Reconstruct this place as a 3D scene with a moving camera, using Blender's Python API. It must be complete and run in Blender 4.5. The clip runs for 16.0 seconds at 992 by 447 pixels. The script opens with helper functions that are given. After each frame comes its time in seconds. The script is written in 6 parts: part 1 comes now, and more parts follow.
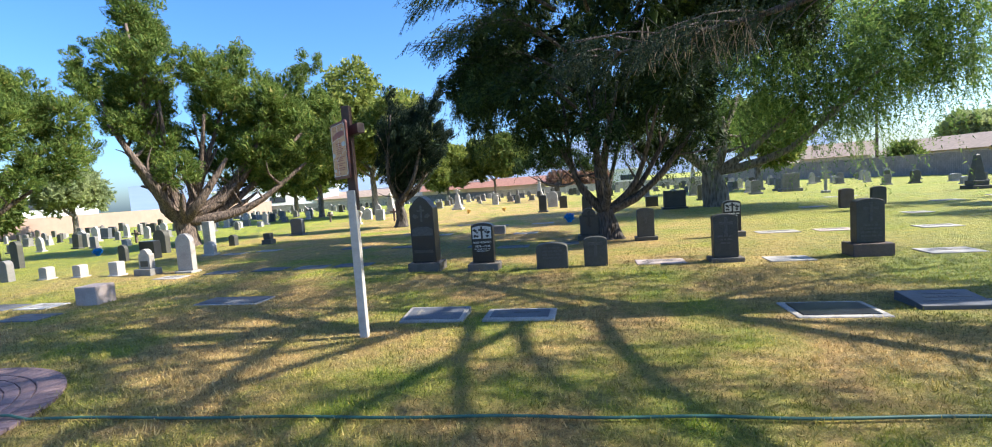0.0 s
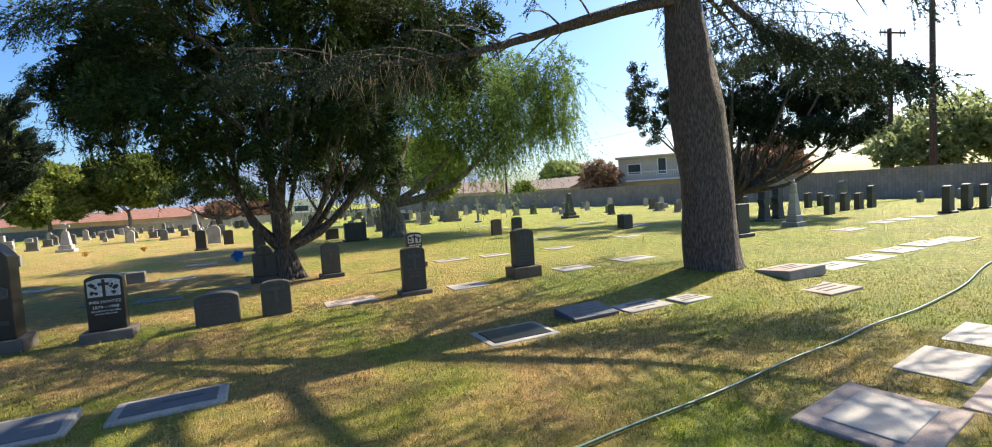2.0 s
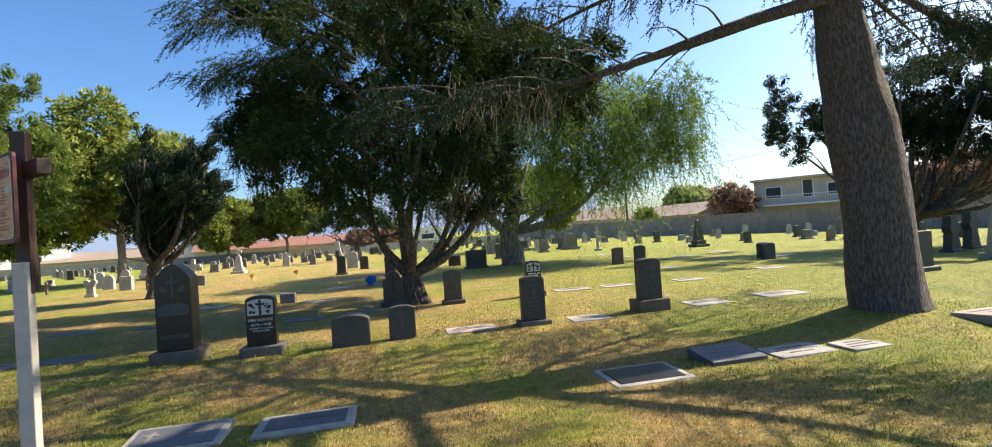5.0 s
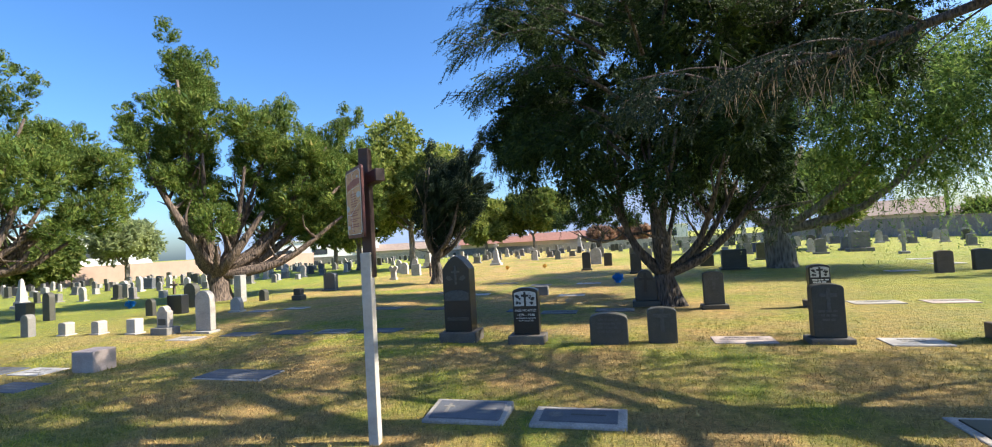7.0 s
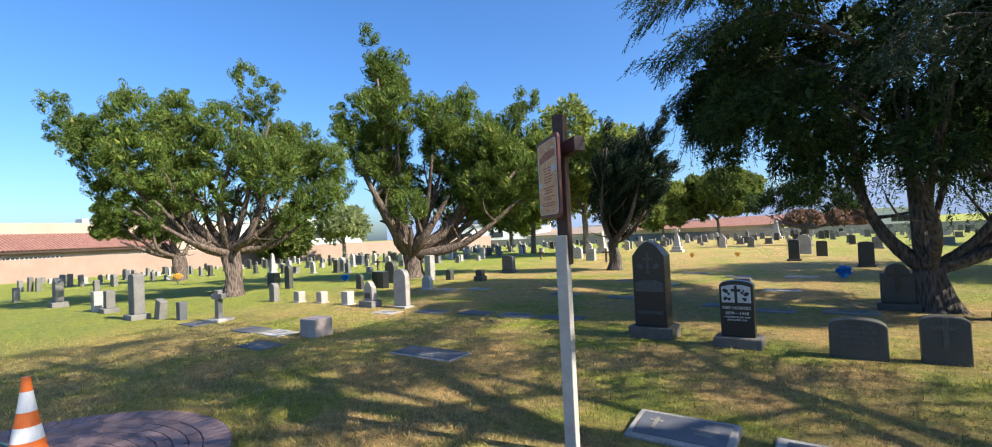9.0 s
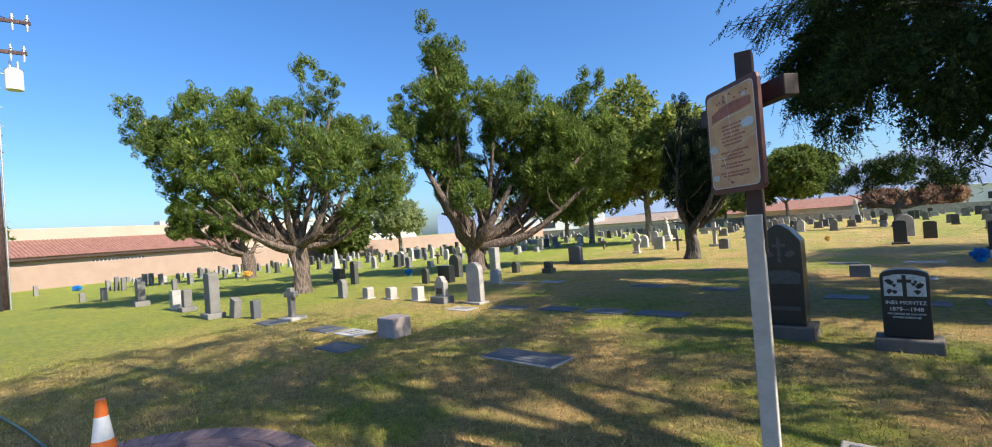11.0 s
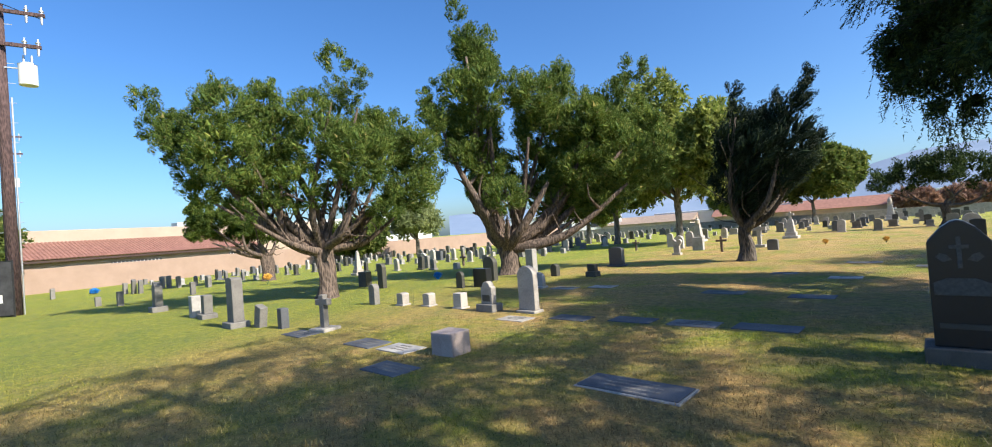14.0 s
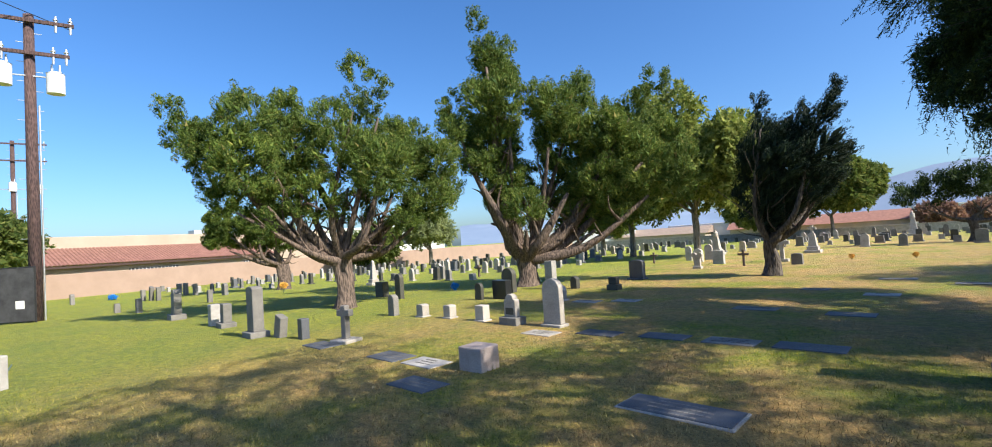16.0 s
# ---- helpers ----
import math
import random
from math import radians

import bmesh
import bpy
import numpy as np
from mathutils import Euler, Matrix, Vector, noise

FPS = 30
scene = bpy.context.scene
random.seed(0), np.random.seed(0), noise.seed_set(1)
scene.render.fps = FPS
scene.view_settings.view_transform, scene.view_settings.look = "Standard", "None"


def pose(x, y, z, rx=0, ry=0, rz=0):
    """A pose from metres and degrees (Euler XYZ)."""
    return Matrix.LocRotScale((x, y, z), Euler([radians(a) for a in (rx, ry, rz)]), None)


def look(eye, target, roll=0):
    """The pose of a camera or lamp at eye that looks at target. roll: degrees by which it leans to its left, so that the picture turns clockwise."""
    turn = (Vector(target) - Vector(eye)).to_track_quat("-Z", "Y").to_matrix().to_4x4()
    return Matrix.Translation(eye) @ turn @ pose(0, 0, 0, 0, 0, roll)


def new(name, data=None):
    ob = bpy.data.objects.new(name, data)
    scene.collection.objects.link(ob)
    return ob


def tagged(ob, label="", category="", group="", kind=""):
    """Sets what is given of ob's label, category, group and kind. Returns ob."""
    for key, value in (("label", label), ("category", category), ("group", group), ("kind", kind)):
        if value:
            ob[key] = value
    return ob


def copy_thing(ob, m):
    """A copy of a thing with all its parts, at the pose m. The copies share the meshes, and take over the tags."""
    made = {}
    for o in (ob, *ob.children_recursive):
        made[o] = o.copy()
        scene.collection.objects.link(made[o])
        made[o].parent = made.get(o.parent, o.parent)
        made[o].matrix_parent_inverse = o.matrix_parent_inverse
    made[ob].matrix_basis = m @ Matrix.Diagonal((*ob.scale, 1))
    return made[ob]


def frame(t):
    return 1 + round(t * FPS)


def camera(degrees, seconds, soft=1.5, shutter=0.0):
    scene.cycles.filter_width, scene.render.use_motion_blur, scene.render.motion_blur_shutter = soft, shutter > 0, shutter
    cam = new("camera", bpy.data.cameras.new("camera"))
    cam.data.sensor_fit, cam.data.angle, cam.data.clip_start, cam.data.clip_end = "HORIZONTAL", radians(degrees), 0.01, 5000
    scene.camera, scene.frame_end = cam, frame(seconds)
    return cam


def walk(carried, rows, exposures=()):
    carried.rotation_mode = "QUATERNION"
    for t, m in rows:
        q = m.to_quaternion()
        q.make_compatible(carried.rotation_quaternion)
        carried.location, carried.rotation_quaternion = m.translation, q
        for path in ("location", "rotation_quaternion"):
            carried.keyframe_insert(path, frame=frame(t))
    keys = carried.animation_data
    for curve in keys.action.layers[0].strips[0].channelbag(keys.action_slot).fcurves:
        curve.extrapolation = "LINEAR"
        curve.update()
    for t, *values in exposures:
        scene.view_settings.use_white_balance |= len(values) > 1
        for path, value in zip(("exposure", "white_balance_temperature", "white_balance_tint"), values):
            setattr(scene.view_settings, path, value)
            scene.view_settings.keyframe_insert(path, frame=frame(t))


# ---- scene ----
cam = camera(91.2, 16.0, soft=1.05)
PATH = [
    (0, (0.019, 1.633, 1.512), (-0.097, 3.624, 1.353), -4.0),
    (0.5, (-0.003, 1.851, 1.506), (0.373, 3.807, 1.332), -5.0),
    (1, (0.072, 2.073, 1.522), (0.664, 3.979, 1.404), -4.5),
    (1.5, (0.054, 2.209, 1.547), (0.902, 4.016, 1.424), -3.7),
    (2, (0.024, 2.333, 1.558), (1.133, 3.993, 1.439), -3.5),
    (2.5, (0.035, 2.403, 1.576), (1.194, 4.03, 1.474), -3.7),
    (3, (0.067, 2.438, 1.582), (1.231, 4.063, 1.513), -4.0),
    (3.5, (0.099, 2.47, 1.563), (1.172, 4.157, 1.523), -4.0),
    (6, (0.065, 2.6, 1.566), (0.284, 4.587, 1.62), -3.6),
    (6.5, (-0.018, 2.674, 1.568), (-0.12, 4.671, 1.633), -3.4),
    (7, (-0.16, 2.764, 1.59), (-0.417, 4.746, 1.662), -3.3),
    (7.5, (-0.25, 2.907, 1.569), (-0.614, 4.872, 1.643), -3.1),
    (8, (-0.303, 3.102, 1.572), (-0.868, 5.019, 1.633), -2.6),
    (8.5, (-0.394, 3.229, 1.58), (-1.186, 5.065, 1.626), -2.4),
    (9, (-0.569, 3.311, 1.586), (-1.488, 5.087, 1.631), -2.7),
    (11.5, (-1.728, 3.9, 1.581), (-2.868, 5.543, 1.612), -5.2),
    (12, (-1.971, 4.06, 1.578), (-3.164, 5.665, 1.629), -5.6),
    (12.5, (-2.208, 4.071, 1.587), (-3.41, 5.668, 1.647), -4.0),
    (13, (-2.388, 4.042, 1.571), (-3.58, 5.646, 1.632), -4.3),
    (13.5, (-2.594, 4.139, 1.575), (-3.765, 5.76, 1.625), -4.4),
    (14, (-2.84, 4.236, 1.612), (-3.974, 5.883, 1.643), -4.4),
    (14.5, (-2.993, 4.24, 1.594), (-4.096, 5.908, 1.63), -4.9),
    (15, (-3.193, 4.235, 1.596), (-4.247, 5.934, 1.638), -5.0),
    (15.5, (-3.226, 4.244, 1.612), (-4.329, 5.912, 1.667), -5.0),
    (16, (-3.156, 4.237, 1.644), (-4.324, 5.858, 1.722), -3.8),
]
walk(cam, [(t, look(eye, target, roll)) for t, eye, target, roll in PATH],
     [(0, 1.5, 6150, 10), (3.5, 1.07, 7450, 10), (6.5, 1.37, 6600, 10), (9, 1.2, 6400, 10), (12, 1.05, 6400, 10), (16, 1.02, 6400, 10)])
# ---- world, sun, exposure ----
SUN_AZ, SUN_EL = radians(88), radians(40)
world = bpy.data.worlds.new("sky_world")
scene.world = world
world.use_nodes = True
wn = world.node_tree.nodes
sky = wn.new("ShaderNodeTexSky")
sky.sky_type = "NISHITA"
sky.sun_disc = False
sky.sun_elevation, sky.sun_rotation = SUN_EL, SUN_AZ
sky.air_density, sky.dust_density, sky.ozone_density = 1.0, 1.8, 3.0
sky.altitude = 0
wn["Background"].inputs[1].default_value = 0.1
deep_blue = wn.new("ShaderNodeHueSaturation")
deep_blue.inputs["Saturation"].default_value = 1.2
world.node_tree.links.new(sky.outputs[0], deep_blue.inputs["Color"])
clear_air = wn.new("ShaderNodeMix")
clear_air.data_type, clear_air.blend_type = "RGBA", "MULTIPLY"
clear_air.inputs[0].default_value = 1.0
clear_air.inputs[7].default_value = (0.74, 0.9, 1.08, 1)
world.node_tree.links.new(deep_blue.outputs[0], clear_air.inputs[6])
world.node_tree.links.new(clear_air.outputs[2], wn["Background"].inputs[0])
sun = new("sun", bpy.data.lights.new("sun", "SUN"))
sun.data.energy, sun.data.angle, sun.data.color = 5.0, radians(0.53), (1.0, 0.90, 0.74)
sun_way = Vector((math.sin(SUN_AZ) * math.cos(SUN_EL), math.cos(SUN_AZ) * math.cos(SUN_EL), math.sin(SUN_EL)))
sun.matrix_world = look(sun_way * 60, (0, 0, 0))


# ---- materials ----
def material(name):
    m = bpy.data.materials.new(name)
    m.use_nodes = True
    nt = m.node_tree
    return m, nt, nt.nodes["Principled BSDF"]


def node(nt, kind, **values):
    n = nt.nodes.new(kind)
    for key, v in values.items():
        n.inputs[key.replace("_", " ")].default_value = v
    return n


def ramp(nt, source, stops):
    r = nt.nodes.new("ShaderNodeValToRGB")
    e = r.color_ramp.elements
    while len(e) < len(stops):
        e.new(0.5)
    for el, (p, c) in zip(e, stops):
        el.position, el.color = p, (*c, 1)
    nt.links.new(source, r.inputs[0])
    return r.outputs[0]


def blend(nt, fac, a, b, mode="MIX"):
    n = nt.nodes.new("ShaderNodeMix")
    n.data_type, n.blend_type = "RGBA", mode
    for sock, v in ((n.inputs[0], fac), (n.inputs[6], a), (n.inputs[7], b)):
        if isinstance(v, (int, float)):
            sock.default_value = v
        elif isinstance(v, tuple):
            sock.default_value = (*v, 1)
        else:
            nt.links.new(v, sock)
    return n.outputs[2]


def spots(nt, scale, detail=4.0, rough=0.6, space="Object"):
    c = nt.nodes.new("ShaderNodeTexCoord")
    n = node(nt, "ShaderNodeTexNoise", Scale=scale, Detail=detail, Roughness=rough)
    nt.links.new(c.outputs[space], n.inputs["Vector"])
    return n.outputs[0]


def relief(nt, bsdf, height, strength, distance):
    b = node(nt, "ShaderNodeBump", Strength=strength, Distance=distance)
    nt.links.new(height, b.inputs["Height"])
    nt.links.new(b.outputs[0], bsdf.inputs["Normal"])


def stone_mat(name, dark, light, rough=0.75, speck=160.0, stain=0.35, vary=0.25, bump=0.3):
    """Granite or marble: fine speckle, broad stains, a shade of its own for each stone."""
    m, nt, b = material(name)
    base = ramp(nt, spots(nt, speck, 3, 0.7), [(0.3, dark), (0.7, light)])
    stains = ramp(nt, spots(nt, 3.5, 6, 0.7), [(0.35, (1 - stain,) * 3), (0.65, (1, 1, 1))])
    col = blend(nt, 1.0, base, stains, "MULTIPLY")
    info = nt.nodes.new("ShaderNodeObjectInfo")
    shade = ramp(nt, info.outputs["Random"], [(0.0, (1 - vary,) * 3), (1.0, (1, 1, 1))])
    nt.links.new(blend(nt, 1.0, col, shade, "MULTIPLY"), b.inputs["Base Color"])
    b.inputs["Roughness"].default_value = rough
    relief(nt, b, spots(nt, 45, 6, 0.7), bump, 0.01)
    return m


def plain_mat(name, a, b_, scale=6.0, rough=0.6, metal=0.0, bump=0.15, fine=60.0):
    m, nt, b = material(name)
    col = ramp(nt, spots(nt, scale, 6, 0.65), [(0.3, a), (0.7, b_)])
    nt.links.new(col, b.inputs["Base Color"])
    b.inputs["Roughness"].default_value, b.inputs["Metallic"].default_value = rough, metal
    relief(nt, b, spots(nt, fine, 4, 0.6), bump, 0.004)
    return m


def leaf_mat(name, stops, through_light=0.35, wide=0.5, straw=None):
    """Leaves: every leaf has its own shade, and broad patches are paler or darker."""
    m, nt, b = material(name)
    geo = nt.nodes.new("ShaderNodeNewGeometry")
    col = ramp(nt, geo.outputs["Random Per Island"], stops)
    if straw:
        col = blend(nt, dry_mask(nt), col, ramp(nt, geo.outputs["Random Per Island"], straw))
    patch = ramp(nt, spots(nt, wide, 3, 0.6), [(0.35, (0.62, 0.66, 0.62)), (0.68, (1.2, 1.15, 0.95))])
    col = blend(nt, 1.0, col, patch, "MULTIPLY")
    nt.links.new(col, b.inputs["Base Color"])
    b.inputs["Roughness"].default_value = 0.7
    b.inputs["Specular IOR Level"].default_value = 0.25
    t = nt.nodes.new("ShaderNodeBsdfTranslucent")
    nt.links.new(col, t.inputs[0])
    mix = nt.nodes.new("ShaderNodeMixShader")
    mix.inputs[0].default_value = through_light
    nt.links.new(b.outputs[0], mix.inputs[1])
    nt.links.new(t.outputs[0], mix.inputs[2])
    nt.links.new(mix.outputs[0], nt.nodes["Material Output"].inputs[0])
    return m


def bark_mat(name, dark, light, scale=9.0):
    m, nt, b = material(name)
    c = nt.nodes.new("ShaderNodeTexCoord")
    mp = nt.nodes.new("ShaderNodeMapping")
    mp.inputs["Scale"].default_value = (1.0, 1.0, 0.22)
    nt.links.new(c.outputs["Object"], mp.inputs[0])
    n = node(nt, "ShaderNodeTexNoise", Scale=scale, Detail=7.0, Roughness=0.72)
    nt.links.new(mp.outputs[0], n.inputs["Vector"])
    v = node(nt, "ShaderNodeTexVoronoi", Scale=scale * 2.2)
    nt.links.new(mp.outputs[0], v.inputs["Vector"])
    mul = nt.nodes.new("ShaderNodeMath")
    mul.operation = "MULTIPLY"
    nt.links.new(n.outputs[0], mul.inputs[0])
    nt.links.new(v.outputs[0], mul.inputs[1])
    nt.links.new(ramp(nt, mul.outputs[0], [(0.08, dark), (0.42, light)]), b.inputs["Base Color"])
    b.inputs["Roughness"].default_value = 0.9
    relief(nt, b, mul.outputs[0], 0.9, 0.05)
    return m


def dry_mask(nt):
    """Where the lawn has dried to straw: patches, driest across the middle, greener towards both sides."""
    mask = ramp(nt, spots(nt, 0.42, 7, 0.68), [(0.39, (0, 0, 0)), (0.55, (0.95, 0.95, 0.95))])
    far_dry = ramp(nt, spots(nt, 0.06, 3, 0.5), [(0.42, (0, 0, 0)), (0.62, (0.4, 0.4, 0.4))])
    mask = blend(nt, 1.0, mask, far_dry, "SCREEN")
    co = nt.nodes.new("ShaderNodeTexCoord")
    sep = nt.nodes.new("ShaderNodeSeparateXYZ")
    nt.links.new(co.outputs["Object"], sep.inputs[0])
    wide = node(nt, "ShaderNodeMapRange", From_Min=-40.0, From_Max=40.0)
    nt.links.new(sep.outputs[0], wide.inputs[0])
    belt = ramp(nt, wide.outputs[0], [(0.33, (0.12, 0.12, 0.12)), (0.39, (1, 1, 1)), (0.53, (1, 1, 1)), (0.60, (0.25, 0.25, 0.25))])
    return blend(nt, 1.0, mask, belt, "MULTIPLY")


def grass_mat():
    m, nt, b = material("lawn_grass")
    fine = ramp(nt, spots(nt, 55, 5, 0.75), [(0.3, (0.08, 0.14, 0.010)), (0.52, (0.26, 0.31, 0.022)), (0.78, (0.54, 0.49, 0.05))])
    dry = ramp(nt, spots(nt, 40, 5, 0.75), [(0.3, (0.27, 0.16, 0.06)), (0.7, (0.68, 0.47, 0.20))])
    mask = dry_mask(nt)
    clump = ramp(nt, spots(nt, 7.5, 7, 0.8), [(0.34, (0.42, 0.5, 0.42)), (0.62, (1.25, 1.18, 1.05))])
    broad = ramp(nt, spots(nt, 0.8, 5, 0.7), [(0.35, (0.75, 0.86, 0.8)), (0.65, (1.12, 1.05, 1.0))])
    clump = blend(nt, 1.0, clump, broad, "MULTIPLY")
    nt.links.new(blend(nt, 1.0, blend(nt, mask, fine, dry), clump, "MULTIPLY"), b.inputs["Base Color"])
    b.inputs["Roughness"].default_value = 0.85
    relief(nt, b, spots(nt, 30, 7, 0.85), 1.0, 0.09)
    return m


GRASS = grass_mat()
BLADE = leaf_mat("grass_blades", [(0.0, (0.11, 0.19, 0.012)), (0.55, (0.25, 0.32, 0.024)), (0.9, (0.45, 0.43, 0.06)), (1.0, (0.62, 0.48, 0.19))], 0.3, 0.6, [(0.0, (0.22, 0.14, 0.06)), (0.5, (0.45, 0.31, 0.14)), (1.0, (0.70, 0.52, 0.27))])
GRANITE = stone_mat("grey_granite", (0.14, 0.135, 0.125), (0.30, 0.285, 0.265))
DARK_GRANITE = stone_mat("dark_grey_granite", (0.034, 0.035, 0.030), (0.105, 0.102, 0.086), 0.6)
BASE_GRANITE = stone_mat("weathered_base_granite", (0.09, 0.08, 0.068), (0.20, 0.175, 0.15), 0.8)
BLACK_GRANITE = stone_mat("black_granite", (0.008, 0.009, 0.011), (0.028, 0.03, 0.034), 0.32, 220, 0.2, 0.1, 0.05)
BLUE_GRANITE = stone_mat("blue_grey_granite", (0.055, 0.06, 0.072), (0.15, 0.16, 0.18), 0.6, 200, 0.25, 0.2, 0.08)
PALE_GRANITE = stone_mat("pale_granite", (0.31, 0.30, 0.285), (0.52, 0.50, 0.475))
MARBLE = stone_mat("weathered_white_marble", (0.39, 0.355, 0.32), (0.58, 0.535, 0.485), 0.65, 40, 0.3)
PINK_STONE = stone_mat("pinkish_concrete", (0.36, 0.29, 0.26), (0.54, 0.45, 0.41), 0.9, 90, 0.3)
CONCRETE = stone_mat("concrete", (0.30, 0.28, 0.25), (0.50, 0.47, 0.43), 0.9, 60, 0.35)
BROWN_STONE = stone_mat("brown_granite", (0.10, 0.07, 0.055), (0.22, 0.15, 0.12), 0.6)
LETTER = plain_mat("pale_lettering", (0.55, 0.56, 0.57), (0.72, 0.72, 0.70), 30, 0.7)
DULL_LETTER = plain_mat("worn_lettering", (0.05, 0.05, 0.046), (0.10, 0.10, 0.092), 30, 0.8)
ETCHED = plain_mat("etched_pale_granite", (0.30, 0.31, 0.31), (0.62, 0.63, 0.62), 26, 0.7)
BARK_DARK = bark_mat("dark_bark", (0.022, 0.018, 0.015), (0.12, 0.10, 0.085), 11)
BARK_RED = bark_mat("reddish_grey_bark", (0.035, 0.026, 0.022), (0.17, 0.125, 0.10), 10)
BARK_CEDAR = bark_mat("cedar_bark", (0.034, 0.027, 0.026), (0.15, 0.12, 0.112), 24)
BARK_PALE = bark_mat("pale_bark", (0.07, 0.06, 0.05), (0.24, 0.21, 0.18), 6)
TWIG = plain_mat("dead_twigs", (0.16, 0.12, 0.08), (0.34, 0.26, 0.18), 20, 0.9)
JUNIPER = leaf_mat("juniper_needles", [(0.0, (0.05, 0.10, 0.025)), (0.5, (0.12, 0.19, 0.04)), (0.93, (0.21, 0.26, 0.06)), (1.0, (0.32, 0.27, 0.11))], 0.36, 0.9)
CYPRESS = leaf_mat("dark_cypress_needles", [(0.0, (0.006, 0.017, 0.012)), (0.7, (0.016, 0.036, 0.022)), (1.0, (0.035, 0.06, 0.035))], 0.12, 0.8)
CEDAR = leaf_mat("cedar_needles", [(0.0, (0.016, 0.034, 0.028)), (0.6, (0.036, 0.062, 0.046)), (0.95, (0.065, 0.095, 0.06)), (1.0, (0.16, 0.13, 0.07))], 0.2, 0.7)
DARK_YEW = leaf_mat("dark_green_needles", [(0.0, (0.012, 0.030, 0.010)), (0.6, (0.032, 0.062, 0.020)), (1.0, (0.085, 0.13, 0.036))], 0.25, 0.6)
PEPPER = leaf_mat("pepper_tree_leaves", [(0.0, (0.06, 0.13, 0.035)), (0.5, (0.14, 0.23, 0.06)), (1.0, (0.29, 0.38, 0.12))], 0.5, 0.35)
YELLOWGREEN = leaf_mat("yellow_green_leaves", [(0.0, (0.11, 0.16, 0.04)), (0.5, (0.23, 0.28, 0.07)), (1.0, (0.40, 0.42, 0.14))], 0.5, 0.25)
GREYGREEN = leaf_mat("grey_green_leaves", [(0.0, (0.20, 0.25, 0.12)), (1.0, (0.45, 0.50, 0.27))], 0.55, 0.3)
MIDGREEN = leaf_mat("green_leaves", [(0.0, (0.07, 0.12, 0.03)), (0.6, (0.15, 0.20, 0.05)), (1.0, (0.28, 0.30, 0.10))], 0.5, 0.25)
REDLEAF = leaf_mat("reddish_leaves", [(0.0, (0.22, 0.11, 0.09)), (1.0, (0.42, 0.28, 0.22))], 0.3, 0.3)
STUCCO = plain_mat("cream_stucco", (0.34, 0.265, 0.205), (0.40, 0.32, 0.25), 0.6, 0.9, 0, 0.2, 12)
PINK_WALL = plain_mat("tan_boundary_wall", (0.255, 0.18, 0.14), (0.315, 0.225, 0.18), 0.8, 0.9, 0, 0.3, 9)
WHITE_WALL = plain_mat("white_painted_wall", (0.66, 0.66, 0.66), (0.78, 0.78, 0.77), 0.4, 0.8)
BEIGE_WALL = plain_mat("beige_siding", (0.42, 0.36, 0.30), (0.54, 0.47, 0.40), 0.6, 0.85)
ROOF_RED = plain_mat("terracotta_tiles", (0.17, 0.078, 0.06), (0.29, 0.145, 0.11), 2.2, 0.85, 0, 0.3, 20)
ROOF_BROWN = plain_mat("brown_shingles", (0.20, 0.15, 0.12), (0.32, 0.25, 0.20), 2.0, 0.9)
GLASS_DARK = plain_mat("dark_window_glass", (0.03, 0.035, 0.045), (0.06, 0.07, 0.085), 1.0, 0.08)
POLE_WOOD = bark_mat("brown_pole_wood", (0.032, 0.019, 0.02), (0.105, 0.064, 0.062), 12)
GREY_METAL = plain_mat("galvanised_metal", (0.42, 0.44, 0.46), (0.58, 0.60, 0.62), 8, 0.45, 0.8)
PALE_METAL = plain_mat("pale_grey_paint", (0.58, 0.60, 0.62), (0.72, 0.74, 0.75), 5, 0.45)
BLACK_MESH = plain_mat("black_screen_fabric", (0.018, 0.018, 0.02), (0.07, 0.07, 0.075), 2, 0.75)
BLACK_METAL = plain_mat("black_metal", (0.015, 0.015, 0.016), (0.035, 0.035, 0.036), 9, 0.5, 0.3)
WHITE_POST = plain_mat("weathered_white_paint", (0.33, 0.30, 0.27), (0.50, 0.47, 0.43), 7, 0.7, 0, 0.3, 50)
BROWN_WOOD = plain_mat("dark_brown_painted_wood", (0.022, 0.011, 0.009), (0.052, 0.025, 0.020), 9, 0.6, 0, 0.3, 50)
SIGN_RED = plain_mat("maroon_sign_rim", (0.085, 0.022, 0.018), (0.14, 0.04, 0.03), 12, 0.5)
ORANGE = plain_mat("orange_plastic", (0.75, 0.14, 0.02), (0.85, 0.20, 0.03), 8, 0.45)
REFLECT = plain_mat("white_reflective_band", (0.66, 0.66, 0.65), (0.80, 0.80, 0.79), 14, 0.4)
HOSE = plain_mat("green_rubber_hose", (0.012, 0.06, 0.045), (0.05, 0.12, 0.085), 2.0, 0.4)
BLUE_CLOTH = plain_mat("bright_blue_petals", (0.0, 0.12, 0.50), (0.01, 0.30, 0.75), 14, 0.6)
ORANGE_FLOWER = plain_mat("orange_petals", (0.55, 0.26, 0.04), (0.70, 0.46, 0.08), 20, 0.6)
PAVER = stone_mat("purple_grey_brick", (0.20, 0.13, 0.13), (0.33, 0.23, 0.225), 0.85, 50, 0.3, 0.35)
# distant rock with the blue of the air haze painted into its colour
HAZE_TINTED_ROCK = plain_mat("haze_tinted_mountain", (0.13, 0.19, 0.29), (0.17, 0.23, 0.33), 0.004, 1.0)


